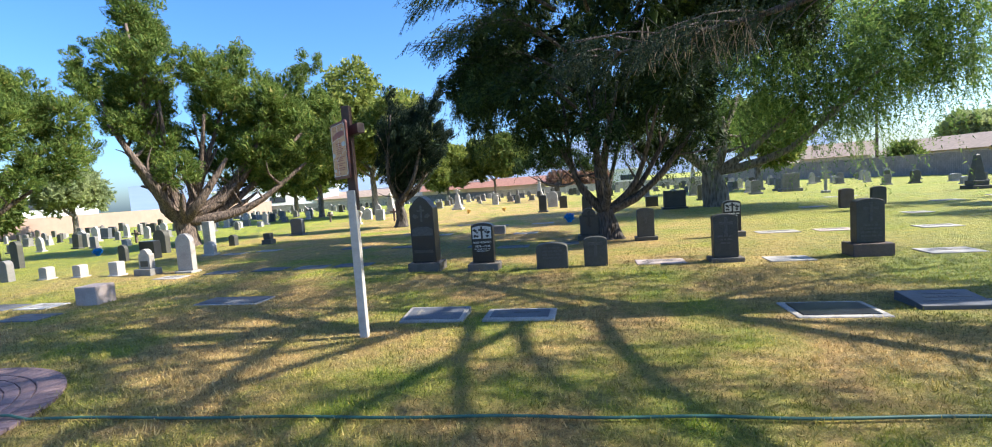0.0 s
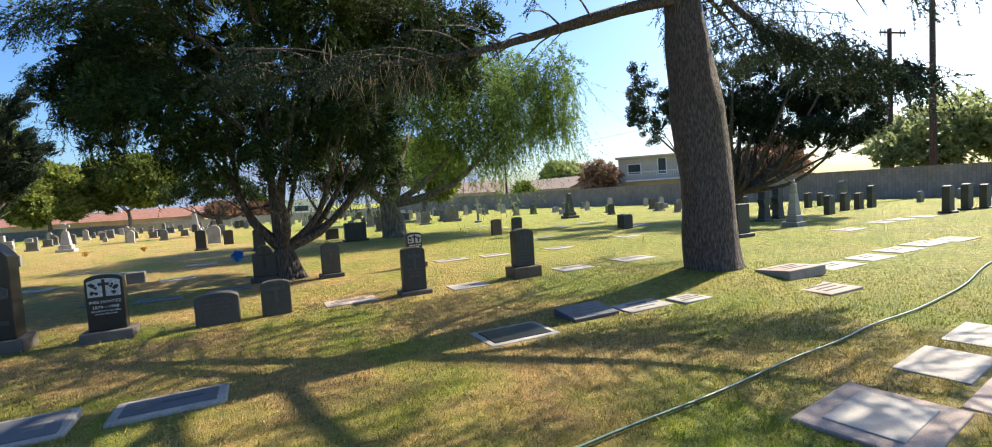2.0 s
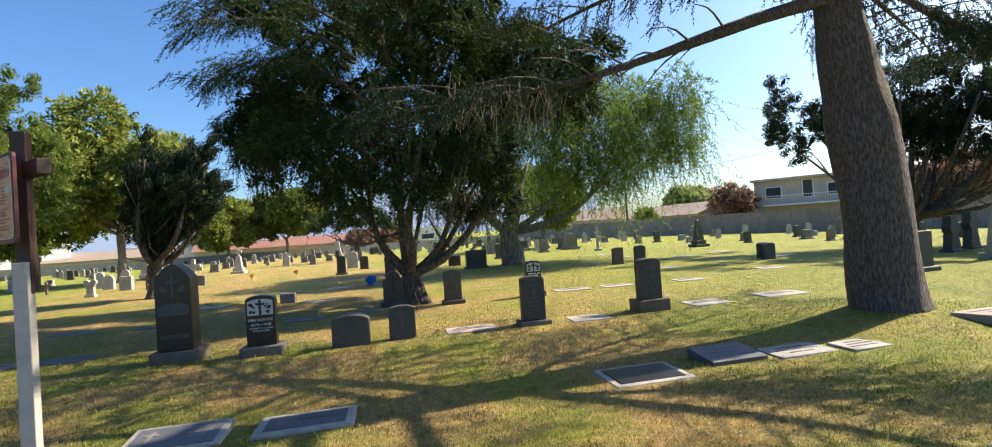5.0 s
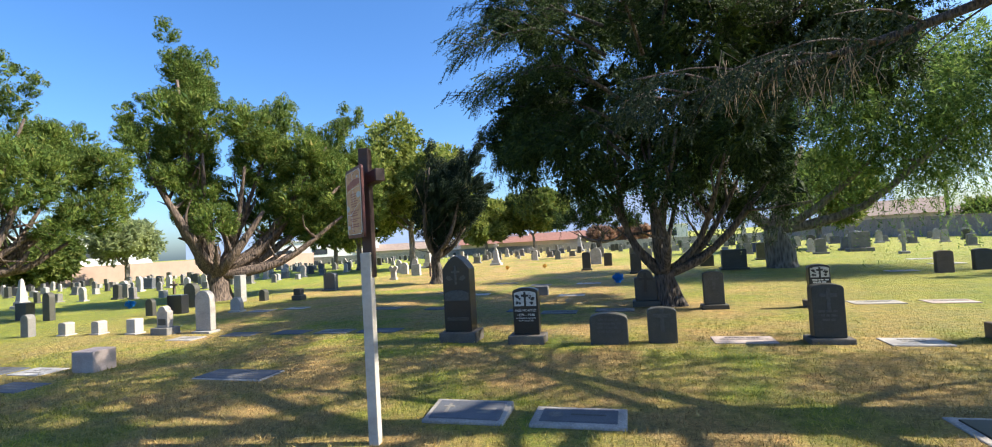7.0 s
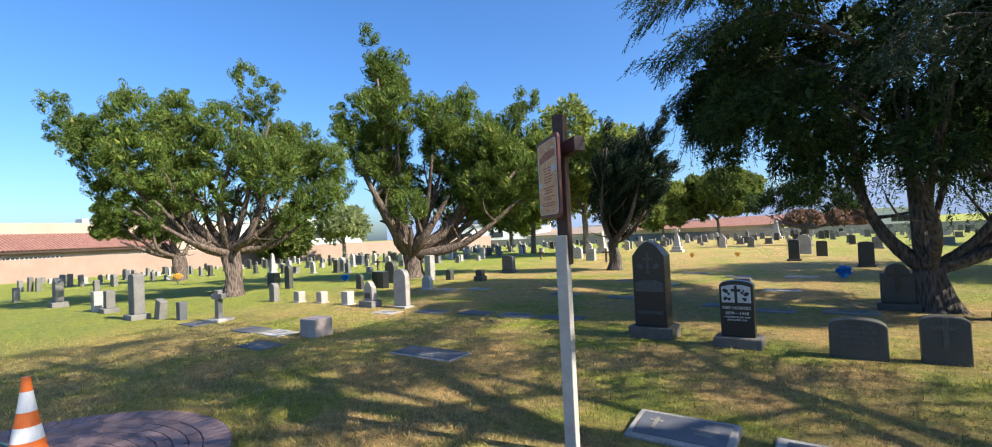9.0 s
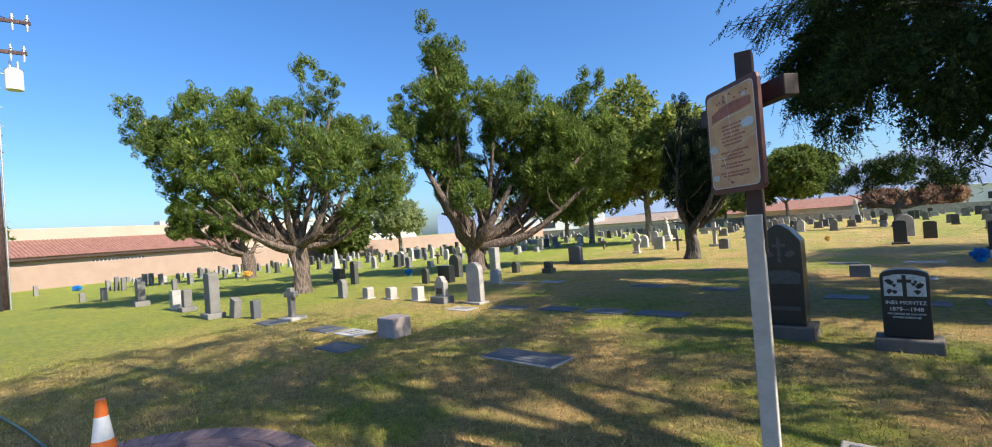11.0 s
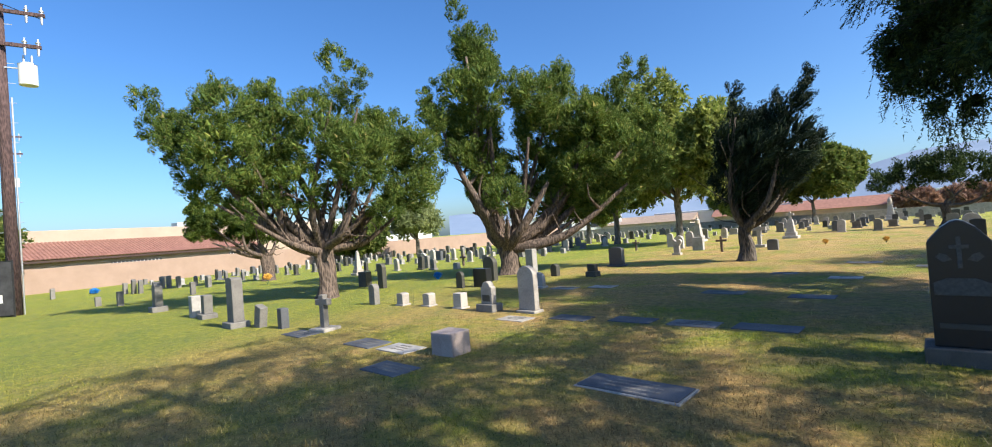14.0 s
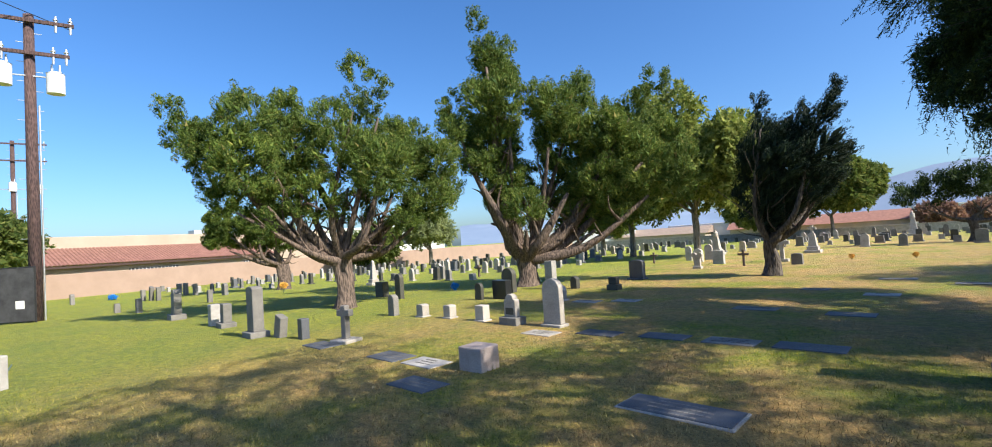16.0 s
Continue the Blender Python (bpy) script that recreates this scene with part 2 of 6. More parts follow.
def block_wall_mat():
    m, nt, b = material("grey_brown_block_wall")
    c = nt.nodes.new("ShaderNodeTexCoord")
    mp = nt.nodes.new("ShaderNodeMapping")
    mp.inputs["Rotation"].default_value = (radians(90), 0, radians(90))
    nt.links.new(c.outputs["Object"], mp.inputs[0])
    br = nt.nodes.new("ShaderNodeTexBrick")
    for key, v in (("Scale", 1.0), ("Mortar Size", 0.008), ("Brick Width", 0.4), ("Row Height", 0.2), ("Color1", (0.29, 0.23, 0.20, 1)), ("Color2", (0.37, 0.295, 0.26, 1)), ("Mortar", (0.19, 0.16, 0.145, 1))):
        br.inputs[key].default_value = v
    nt.links.new(mp.outputs[0], br.inputs["Vector"])
    st = ramp(nt, spots(nt, 0.5, 6, 0.7), [(0.3, (0.75, 0.75, 0.75)), (0.7, (1.1, 1.08, 1.05))])
    nt.links.new(blend(nt, 1.0, br.outputs[0], st, "MULTIPLY"), b.inputs["Base Color"])
    b.inputs["Roughness"].default_value = 0.92
    relief(nt, b, br.outputs[1], -0.4, 0.02)
    return m


BLOCK_WALL = block_wall_mat()


# ---- building helpers ----
def ground_z(x, y):
    """The lawn: level near the walk, falling gently away, with a mound at the cedar's foot."""
    far = -0.012 * max(0.0, math.hypot(x, y - 5) - 20)
    mound = 0.17 * math.exp(-((x - 7.3) ** 2 + (y - 6.85) ** 2) / 1.6)
    near = 0.012 * math.sin(x * 0.9 + 1) * math.cos(y * 0.8)
    return max(far, -1.3) + mound + near


def mesh_ob(name, bm, mat, smooth=False):
    me = bpy.data.meshes.new(name)
    bm.to_mesh(me)
    bm.free()
    me.materials.append(mat)
    if smooth:
        me.shade_smooth()
    return new(name, me)


def part(name, bm, mat, parent, label="", smooth=False):
    ob = mesh_ob(name, bm, mat, smooth)
    ob.parent = parent
    return tagged(ob, label)


def thing(name, x, y, z=None, yaw=0.0, label="", category="", group="", kind="", tilt=0.0, lean=0.0):
    ob = new(name)
    ob.empty_display_size = 0.1
    ob.matrix_basis = pose(x, y, ground_z(x, y) if z is None else z, tilt, lean, yaw)
    return tagged(ob, label, category, group, kind)


def box(bm, cx, cy, cz, sx, sy, sz, bevel=0.0):
    """A block whose bottom centre is at cx, cy, cz."""
    made = bmesh.ops.create_cube(bm, size=1.0, matrix=Matrix.Translation((cx, cy, cz + sz / 2)) @ Matrix.Diagonal((sx, sy, sz, 1)))
    if bevel:
        edges = list({e for v in made["verts"] for e in v.link_edges})
        bmesh.ops.bevel(bm, geom=edges, offset=bevel, segments=2, profile=0.5, affect="EDGES")
    return bm


def block(cx, cy, cz, sx, sy, sz, bevel=0.0):
    return box(bmesh.new(), cx, cy, cz, sx, sy, sz, bevel)


def outline(kind, w, h):
    """The front outline of a stone, from its lower left corner round to its lower right."""
    a = w / 2
    if kind == "arch":
        top = [(a * math.cos(q), h - a + a * math.sin(q)) for q in np.linspace(math.pi, 0, 15)]
    elif kind == "segment":
        rise = 0.18 * w
        top = [(-a * math.cos(math.pi * s), h - rise + rise * math.sin(math.pi * s) ** 0.8) for s in np.linspace(0, 1, 13)]
    elif kind == "shoulder":
        r = a * 0.72
        top = [(-a, h - r - 0.05 * h), (-a * 0.98, h - r)] + [(r * math.cos(q), h - r + r * math.sin(q)) for q in np.linspace(math.pi, 0, 13)] + [(a * 0.98, h - r), (a, h - r - 0.05 * h)]
    elif kind == "pointed":
        top = [(-a, h * 0.83), (-a * 0.55, h * 0.94), (-a * 0.2, h * 0.99), (0, h), (a * 0.2, h * 0.99), (a * 0.55, h * 0.94), (a, h * 0.83)]
    elif kind == "heart":
        top = [(-a * 0.62, h * 0.5)] + [(-a / 2 + a / 2 * math.cos(q) - 0.02, h - a / 2 + a / 2 * math.sin(q)) for q in np.linspace(math.pi * 1.25, 0.2, 9)] + [(a / 2 + a / 2 * math.cos(q) + 0.02, h - a / 2 + a / 2 * math.sin(q)) for q in np.linspace(math.pi - 0.2, -math.pi * 0.25, 9)] + [(a * 0.62, h * 0.5)]
        return [(-a * 0.62, 0)] + top + [(a * 0.62, 0)]
    elif kind == "waisted":
        top = [(-a * 0.6, h * 0.45), (-a * 0.95, h * 0.62), (-a * 0.95, h * 0.72), (-a * 0.7, h * 0.74), (-a * 0.7, h), (a * 0.7, h), (a * 0.7, h * 0.74), (a * 0.95, h * 0.72), (a * 0.95, h * 0.62), (a * 0.6, h * 0.45)]
    elif kind == "rough":
        top = [(-a, h * 0.85), (-a * 0.8, h * 0.95), (-a * 0.3, h), (a * 0.4, h * 0.985), (a * 0.85, h * 0.93), (a, h * 0.8)]
    else:
        top = [(-a, h), (a, h)]
    return [(-a, 0)] + top + [(a, 0)]


def prism(pts, depth, y0=0.0, bevel=0.012, z0=0.0, taper=0.0):
    """An outline in x and z, given depth along y (front at -depth / 2)."""
    bm = bmesh.new()
    front = [bm.verts.new((x, y0 - depth / 2 + taper * z, z + z0)) for x, z in pts]
    f = bm.faces.new(front)
    out = bmesh.ops.extrude_face_region(bm, geom=[f])
    for v in out["geom"]:
        if isinstance(v, bmesh.types.BMVert):
            v.co.y = y0 + depth / 2 - taper * (v.co.z - z0)
    bmesh.ops.recalc_face_normals(bm, faces=bm.faces[:])
    if bevel:
        sharp = [e for e in bm.edges if len(e.link_faces) == 2 and e.calc_face_angle(0) > 0.6]
        bmesh.ops.bevel(bm, geom=sharp, offset=bevel, segments=2, profile=0.5, affect="EDGES")
    return bm


def cross_shape(w, h, t, at=0.68):
    a, b = w / 2, t / 2
    z1, z2 = h * at - b, h * at + b
    return [(-b, 0), (-b, z1), (-a, z1), (-a, z2), (-b, z2), (-b, h), (b, h), (b, z2), (a, z2), (a, z1), (b, z1), (b, 0)]


def cylinder(bm, p, q, r1, r2=None, sides=12):
    p, q = Vector(p), Vector(q)
    m = Matrix.Translation((p + q) / 2) @ (q - p).to_track_quat("Z", "Y").to_matrix().to_4x4()
    bmesh.ops.create_cone(bm, cap_ends=True, segments=sides, radius1=r1, radius2=r1 if r2 is None else r2, depth=(q - p).length, matrix=m)
    return bm


def tube(bm, pts, radii, sides=9, lump=0.0, seed=0):
    """A round limb along points, with its own radius at each; lump makes it uneven."""
    pts = [Vector(p) for p in pts]
    rings = []
    side = Vector((1, 0, 0))
    for i, p in enumerate(pts):
        d = (pts[min(i + 1, len(pts) - 1)] - pts[max(i - 1, 0)]).normalized()
        u = (side - d * side.dot(d))
        u = u.normalized() if u.length > 0.05 else d.orthogonal().normalized()
        side, v = u, d.cross(u)
        ring = []
        for k in range(sides):
            a = 2 * math.pi * k / sides
            o = u * math.cos(a) + v * math.sin(a)
            r = radii[i] * (1 + lump * noise.noise((o * 1.4 + p * 1.1) + Vector((seed, 0, 0))))
            ring.append(bm.verts.new(p + o * r))
        rings.append(ring)
    for r0, r1 in zip(rings, rings[1:]):
        for k in range(sides):
            bm.faces.new((r0[k], r0[(k + 1) % sides], r1[(k + 1) % sides], r1[k]))
    bm.faces.new(rings[-1])
    bm.faces.new(rings[0][::-1])
    return bm


def curve_points(pts, n):
    """n points on a smooth line through the given ones."""
    pts = [Vector(p) for p in pts]
    out = []
    for s in np.linspace(0, len(pts) - 1 - 1e-6, n):
        i, f = int(s), s - int(s)
        p0, p1, p2, p3 = pts[max(i - 1, 0)], pts[i], pts[i + 1], pts[min(i + 2, len(pts) - 1)]
        out.append(0.5 * ((2 * p1) + (p2 - p0) * f + (2 * p0 - 5 * p1 + 4 * p2 - p3) * f * f + (3 * p1 - p0 - 3 * p2 + p3) * f ** 3))
    return out


def leaves(name, corners, mat, parent, label=""):
    """One mesh of loose triangles from an array of n x 3 corners."""
    tri = np.asarray(corners, np.float32).reshape(-1, 3)
    me = bpy.data.meshes.new(name)
    n = len(tri) // 3
    me.vertices.add(n * 3)
    me.vertices.foreach_set("co", tri.ravel())
    me.loops.add(n * 3)
    me.loops.foreach_set("vertex_index", np.arange(n * 3, dtype=np.int32))
    me.polygons.add(n)
    me.polygons.foreach_set("loop_start", np.arange(0, n * 3, 3, dtype=np.int32))
    me.update(calc_edges=True)
    me.materials.append(mat)
    ob = new(name, me)
    ob.parent = parent
    return tagged(ob, label)


def unit(v):
    return v / (np.linalg.norm(v, axis=-1, keepdims=True) + 1e-9)


def blades(base, way, length, width, rng):
    """A triangle for each base point: long along way, width across."""
    across = unit(np.cross(way, rng.normal(size=way.shape))) * (width[:, None] / 2)
    return np.stack([base - across, base + across, base + way * length[:, None]], 1)


def tufts(lobes, per_area, rng, blade=(0.10, 0.2), fat=0.05, count=14, rise=0.7, spread=0.55, inner=0.5, tuft=0.3, flat=1.0):
    """Foliage as many pointed tufts on and in lobes (x, y, z, r)."""
    out = []
    for x, y, z, r in lobes:
        n = max(6, int(per_area * r * r * 4 * math.pi))
        d = unit(rng.normal(size=(n, 3)))
        rad = r * (inner + (1 - inner) * rng.random(n) ** 0.45) * (1 + 0.22 * np.sin(d[:, 0] * 5 + x * 3) * np.cos(d[:, 2] * 5 + y * 2))
        c = np.array([x, y, z]) + d * rad[:, None] * np.array([1, 1, flat])
        axis = unit(d * 0.7 + np.array([0, 0, rise]) + rng.normal(size=(n, 3)) * 0.25)
        c, axis = np.repeat(c, count, 0), np.repeat(axis, count, 0)
        m = len(c)
        at = c + axis * (rng.random(m) * tuft)[:, None] + rng.normal(size=(m, 3)) * tuft * 0.17
        way = unit(axis + rng.normal(size=(m, 3)) * spread)
        out.append(blades(at, way, rng.uniform(*blade, m), fat * rng.uniform(0.6, 1.3, m), rng))
    return np.concatenate(out)


def strands(starts, length, rng, leaf=(0.04, 0.08), fat=0.018, step=0.035, drift=0.25, push=None):
    """Hanging twigs: leaves in two ranks down each wandering strand."""
    out = []
    for i, s in enumerate(starts):
        n = max(4, int(rng.uniform(*length) / step))
        way = unit(np.array([0, 0, -1.0]) + rng.normal(size=3) * drift + (push[i] if push is not None else 0))
        bend = rng.normal(size=3) * 0.15
        k = np.arange(n)[:, None] * step
        p = np.asarray(s) + way * k + bend * k * k - np.array([0, 0, 0.12]) * k * k
        w = unit(way * 0.9 + rng.normal(size=(n, 3)) * 0.8)
        out.append(blades(p, w, rng.uniform(*leaf, n), np.full(n, fat) * rng.uniform(0.7, 1.3, n), rng))
    return np.concatenate(out)


# ---- ground ----
def lawn():
    xs = np.concatenate([-np.geomspace(1500, 62, 10), np.linspace(-60, -12, 40), np.linspace(-11.6, 12, 100), np.linspace(12.6, 60, 40), np.geomspace(62, 1500, 10)])
    ys = np.concatenate([-np.geomspace(1500, 32, 9), np.linspace(-30, 1, 24), np.linspace(1.3, 16, 70), np.linspace(16.6, 110, 70), np.geomspace(115, 1500, 10)])
    verts = [(x, y, ground_z(x, y)) for y in ys for x in xs]
    w = len(xs)
    faces = [(j * w + i, j * w + i + 1, (j + 1) * w + i + 1, (j + 1) * w + i) for j in range(len(ys) - 1) for i in range(w - 1)]
    me = bpy.data.meshes.new("ground")
    me.from_pydata(verts, [], faces)
    me.materials.append(GRASS)
    me.shade_smooth()
    return tagged(new("ground", me), "mown cemetery lawn, green with dry straw patches", "lawn", kind="structure")


lawn()


def grass_tufts():
    """Real blades where the walk passes nearest."""
    rng = np.random.default_rng(5)
    n = 560000
    x, y = rng.uniform(-15.0, 11.0, n), 2.8 + 11.0 * rng.random(n) ** 1.4
    # thick along the walk, thinning out with distance from it
    s = np.clip((x + 3.2) / 3.2, 0, 1)
    away = np.hypot(x + 3.2 - 3.2 * s, y - (4.2 - 1.7 * s))
    thick = rng.random(n) < np.clip(1.15 - away / 9.0, 0, 1)
    x, y = x[thick], y[thick]
    keep = ((x + 5.2) ** 2 + (y - 4.6) ** 2 > 1.45 ** 2)
    for sx, sy, sw, sd in FLAT_NEAR:
        keep &= ~((abs(x - sx) < sw / 2 + 0.03) & (abs(y - sy) < sd / 2 + 0.06))
    x, y = x[keep], y[keep]
    z = np.array([ground_z(a, b) for a, b in zip(x, y)])
    base = np.stack([x, y, z - 0.004], 1)
    way = unit(np.array([0, 0, 1.0]) + rng.normal(size=base.shape) * 0.55)
    tri = blades(base, way, rng.uniform(0.02, 0.06, len(base)) * (0.7 + 0.6 * np.sin(x * 5 + np.sin(y * 7) * 2) ** 2), np.full(len(base), 0.009), rng)
    holder = tagged(new("lawn_grass"), "short green and straw-coloured grass blades", "grass", kind="stuff")
    leaves("blades", tri, BLADE, holder)


# ---- boundary walls and far buildings ----
def long_wall(name, a, b, h, thick, mat, label, cap=0.0, cap_mat=None):
    a, b = Vector(a), Vector(b)
    d, n = b - a, max(2, int((b - a).length / 6))
    z0 = min(ground_z(*(a + d * k / n)) for k in range(n + 1)) - 0.1
    top = max(ground_z(*(a + d * k / n)) for k in range(n + 1)) + h
    w = tagged(new(name), label, "wall", kind="structure")
    w.matrix_basis = pose(a.x, a.y, z0, 0, 0, math.degrees(math.atan2(d.y, d.x)))
    part("wall_body", block(d.length / 2, 0, 0, d.length, thick, top - z0, 0.01), mat, w)
    if cap:
        part("coping", block(d.length / 2, 0, top - z0, d.length + 0.04, thick + 0.1, cap, 0.01), cap_mat or mat, w)
    return w


long_wall("wall_east", (39, -12), (39, 20), 1.85, 0.2, BLOCK_WALL, "grey-brown concrete block boundary wall", 0.09)
long_wall("wall_east_far", (39, 20), (39, 96), 1.75, 0.2, BLOCK_WALL, "grey-brown concrete block boundary wall", 0.09)
long_wall("wall_west", (-50, -10), (-50, 96), 1.75, 0.2, PINK_WALL, "tan stucco boundary wall")
long_wall("wall_north", (-50, 96), (39, 96), 1.15, 0.25, CONCRETE, "low grey concrete boundary wall", 0.1)


def gable_house(x, y, z, yaw, w, d, h, roof_h, wall, roof, label, windows=(), storeys=1):
    hs = thing("house", x, y, z, yaw, label, "house")
    part("wall", block(0, 0, 0, w, d, h, 0.02), wall, hs)
    e = 0.5
    bm = bmesh.new()
    pts = [(-w / 2 - e, -d / 2 - e, h), (w / 2 + e, -d / 2 - e, h), (w / 2 + e, d / 2 + e, h), (-w / 2 - e, d / 2 + e, h), (-w / 2 - e, 0, h + roof_h), (w / 2 + e, 0, h + roof_h)]
    v = [bm.verts.new(p) for p in pts]
    for f in ((0, 1, 5, 4), (2, 3, 4, 5), (1, 2, 5), (3, 0, 4), (3, 2, 1, 0)):
        bm.faces.new([v[i] for i in f])
    bmesh.ops.recalc_face_normals(bm, faces=bm.faces[:])
    part("roof", bm, roof, hs)
    for wx, wz, ww, wh in windows:
        win = part("window", block(wx, -d / 2 - 0.03, wz, ww, 0.06, wh), GLASS_DARK, hs)
        fr = bmesh.new()
        for sx in (-ww / 2 - 0.05, ww / 2 + 0.05):
            box(fr, wx + sx, -d / 2 - 0.05, wz - 0.1, 0.1, 0.1, wh + 0.2)
        for sz in (-0.1, wh):
            box(fr, wx, -d / 2 - 0.05, wz + sz, ww, 0.1, 0.1)
        part("frame", fr, WHITE_WALL, win)
    return hs


def tile_roof(y0, y1, x0, z0, x1, z1):
    """Rounded tile courses from the eave (x0, z0) up to the ridge (x1, z1)."""
    bm = bmesh.new()
    n = int((y1 - y0) / 0.28)
    for i in range(n):
        y = y0 + (i + 0.5) * (y1 - y0) / n
        prev = None
        for k in range(15):
            a = k / 14
            p = (x0 + (x1 - x0) * a, y, z0 + (z1 - z0) * a + 0.03 * (1 - (k % 2)))
            ring = [bm.verts.new((p[0], p[1] + dy, p[2] + dz)) for dy, dz in ((-0.14, 0), (-0.07, 0.09), (0.07, 0.09), (0.14, 0))]
            if prev:
                for q in range(3):
                    bm.faces.new((prev[q], prev[q + 1], ring[q + 1], ring[q]))
            prev = ring
    return bm


def west_building():
    b = thing("chapel_building", -57, 24, -0.6, 0, "long low cream stucco building with a red tile roof", "building")
    part("wall", block(-1.5, 0, 0, 5.0, 20, 2.75, 0.03), STUCCO, b)
    part("parapet_wall", block(-6.5, 4.5, 0, 5.5, 32, 5.35, 0.05), STUCCO, b)
    roof = tile_roof(-10.4, 10.2, 1.6, 2.62, -3.6, 4.2)
    tagged(part("roof", roof, ROOF_RED, b, "faded red clay tile roof"), kind="stuff")
    part("eave_board", block(1.45, -0.1, 2.45, 0.2, 20.4, 0.16), BROWN_WOOD, b)
    for y, w in ((-6.0, 1.6), (4.0, 1.4), (-9.3, 1.2)):
        part("blind_panel", block(1.02, y, 1.55, 0.06, w, 0.5), PINK_WALL, b)
    for y, w in ((-1.6, 4.0), (7.2, 0.9)):
        win = part("window", block(1.02, y, 1.75, 0.05, w, 0.35), GLASS_DARK, b)
        bars = bmesh.new()
        for k in range(int(w / 0.3)):
            box(bars, 1.06, y - w / 2 + 0.15 + k * 0.3, 1.75, 0.04, 0.05, 0.35)
        tagged(part("grille", bars, WHITE_WALL, win), kind="stuff")
    part("roof_vent", block(-6.5, 6.0, 5.35, 1.5, 2.6, 0.55, 0.05), GREY_METAL, b)
    part("chimney", block(-6.0, -8.8, 5.35, 1.0, 1.1, 0.9, 0.05), STUCCO, b)


west_building()


def box_building(x, y, z, yaw, w, d, h, mat, label, windows=()):
    b = thing("flat_roofed_building", x, y, z, yaw, label, "building")
    part("wall", block(0, 0, 0, w, d, h, 0.03), mat, b)
    part("roof_edge", block(0, 0, h, w + 0.5, d + 0.5, 0.35, 0.04), WHITE_WALL, b)
    for wx, wz, ww, wh in windows:
        part("window", block(wx, -d / 2 - 0.03, wz, ww, 0.06, wh), GLASS_DARK, b)
    return b


box_building(-74, 62, -1.2, 55, 26, 12, 6.5, WHITE_WALL, "white two-storey building behind the boundary wall", [(-9, 3.6, 4, 1.4), (-2, 3.6, 4, 1.4), (6, 3.6, 4, 1.4), (-6, 0.9, 6, 1.6), (5, 0.9, 5, 1.6)])
box_building(-52, 104, -1.3, 20, 24, 10, 5.0, WHITE_WALL, "white industrial building beyond the wall", [(-7, 2.2, 3, 1.2), (0, 2.2, 3, 1.2), (7, 2.2, 3, 1.2)])
box_building(-20, 112, -1.3, 0, 26, 10, 3.6, WHITE_WALL, "white low building beyond the wall", [(-8, 1.4, 3, 1.0), (0, 1.4, 3, 1.0), (8, 1.4, 3, 1.0)])
box_building(18, 124, -1.3, 0, 22, 10, 4.2, WHITE_WALL, "white low building with dark windows", [(-7, 1.8, 3, 1.2), (0, 1.8, 3, 1.2), (7, 1.8, 3, 1.2)])
gable_house(-8, 108, -1.3, 0, 26, 9, 2.4, 1.7, BEIGE_WALL, ROOF_RED, "low house with a red tile roof beyond the wall")
gable_house(-34, 106, -1.3, 0, 18, 9, 2.2, 1.4, BEIGE_WALL, ROOF_BROWN, "low beige house with a brown roof beyond the wall")
gable_house(50, 82, -0.9, 145, 9, 9, 3.0, 2.2, BEIGE_WALL, ROOF_BROWN, "beige gabled house with a brown shingle roof", [(0, 1.2, 1.4, 1.2)])
gable_house(52, 62, -0.8, -90, 16, 9, 2.7, 1.7, BEIGE_WALL, ROOF_BROWN, "low beige house with a brown shingle roof", [(-4, 1.2, 1.6, 1.1), (3, 1.2, 1.6, 1.1)])
gable_house(56, 100, -1.2, -90, 14, 9, 2.6, 1.6, WHITE_WALL, ROOF_BROWN, "pale house with a brown roof")


def apartment():
    b = thing("apartment_building", 57, 42, -0.6, -55, "beige two-storey apartment building with balcony and outside stairs", "building")
    part("wall", block(0, 0, 0, 16, 8, 5.7, 0.03), BEIGE_WALL, b)
    part("roof", block(0, -0.2, 5.7, 16.6, 9, 0.26, 0.04), BEIGE_WALL, b)
    for wx, wz, ww, wh in ((-6, 3.7, 1.5, 1.2), (-2.6, 3.6, 0.9, 1.9), (0, 3.7, 1.4, 1.2), (3, 3.6, 0.9, 1.9), (6, 3.7, 1.5, 1.2), (-6, 0.9, 1.5, 1.2), (0, 0.9, 1.4, 1.2), (5, 0.9, 1.6, 1.2)):
        win = part("window", block(wx, -4.03, wz, ww, 0.06, wh), GLASS_DARK, b)
        fr = bmesh.new()
        for sx in (-ww / 2 - 0.05, ww / 2 + 0.05):
            box(fr, wx + sx, -4.05, wz - 0.08, 0.1, 0.1, wh + 0.16)
        for sz in (-0.1, wh):
            box(fr, wx, -4.05, wz + sz, ww + 0.02, 0.09, 0.1)
        part("frame", fr, WHITE_WALL, win)
    bal = part("balcony", block(0, -4.7, 2.75, 14, 1.3, 0.18), WHITE_WALL, b)
    rails = box(bmesh.new(), 0, -5.3, 3.85, 14, 0.06, 0.07)
    for k in range(57):
        box(rails, -7 + k * 0.25, -5.3, 2.93, 0.03, 0.03, 0.95)
    part("railing", rails, WHITE_WALL, bal, "white balcony railing")
    st = bmesh.new()
    for k in range(14):
        box(st, 1.5 + k * 0.27, -5.9, 2.7 - k * 0.2, 0.3, 1.0, 0.06)
    for s in (-6.35, -5.45):
        cylinder(st, (1.4, s, 3.7), (5.4, s, 0.9), 0.05)
    part("stairs", st, WHITE_WALL, b, "white outside staircase")


apartment()


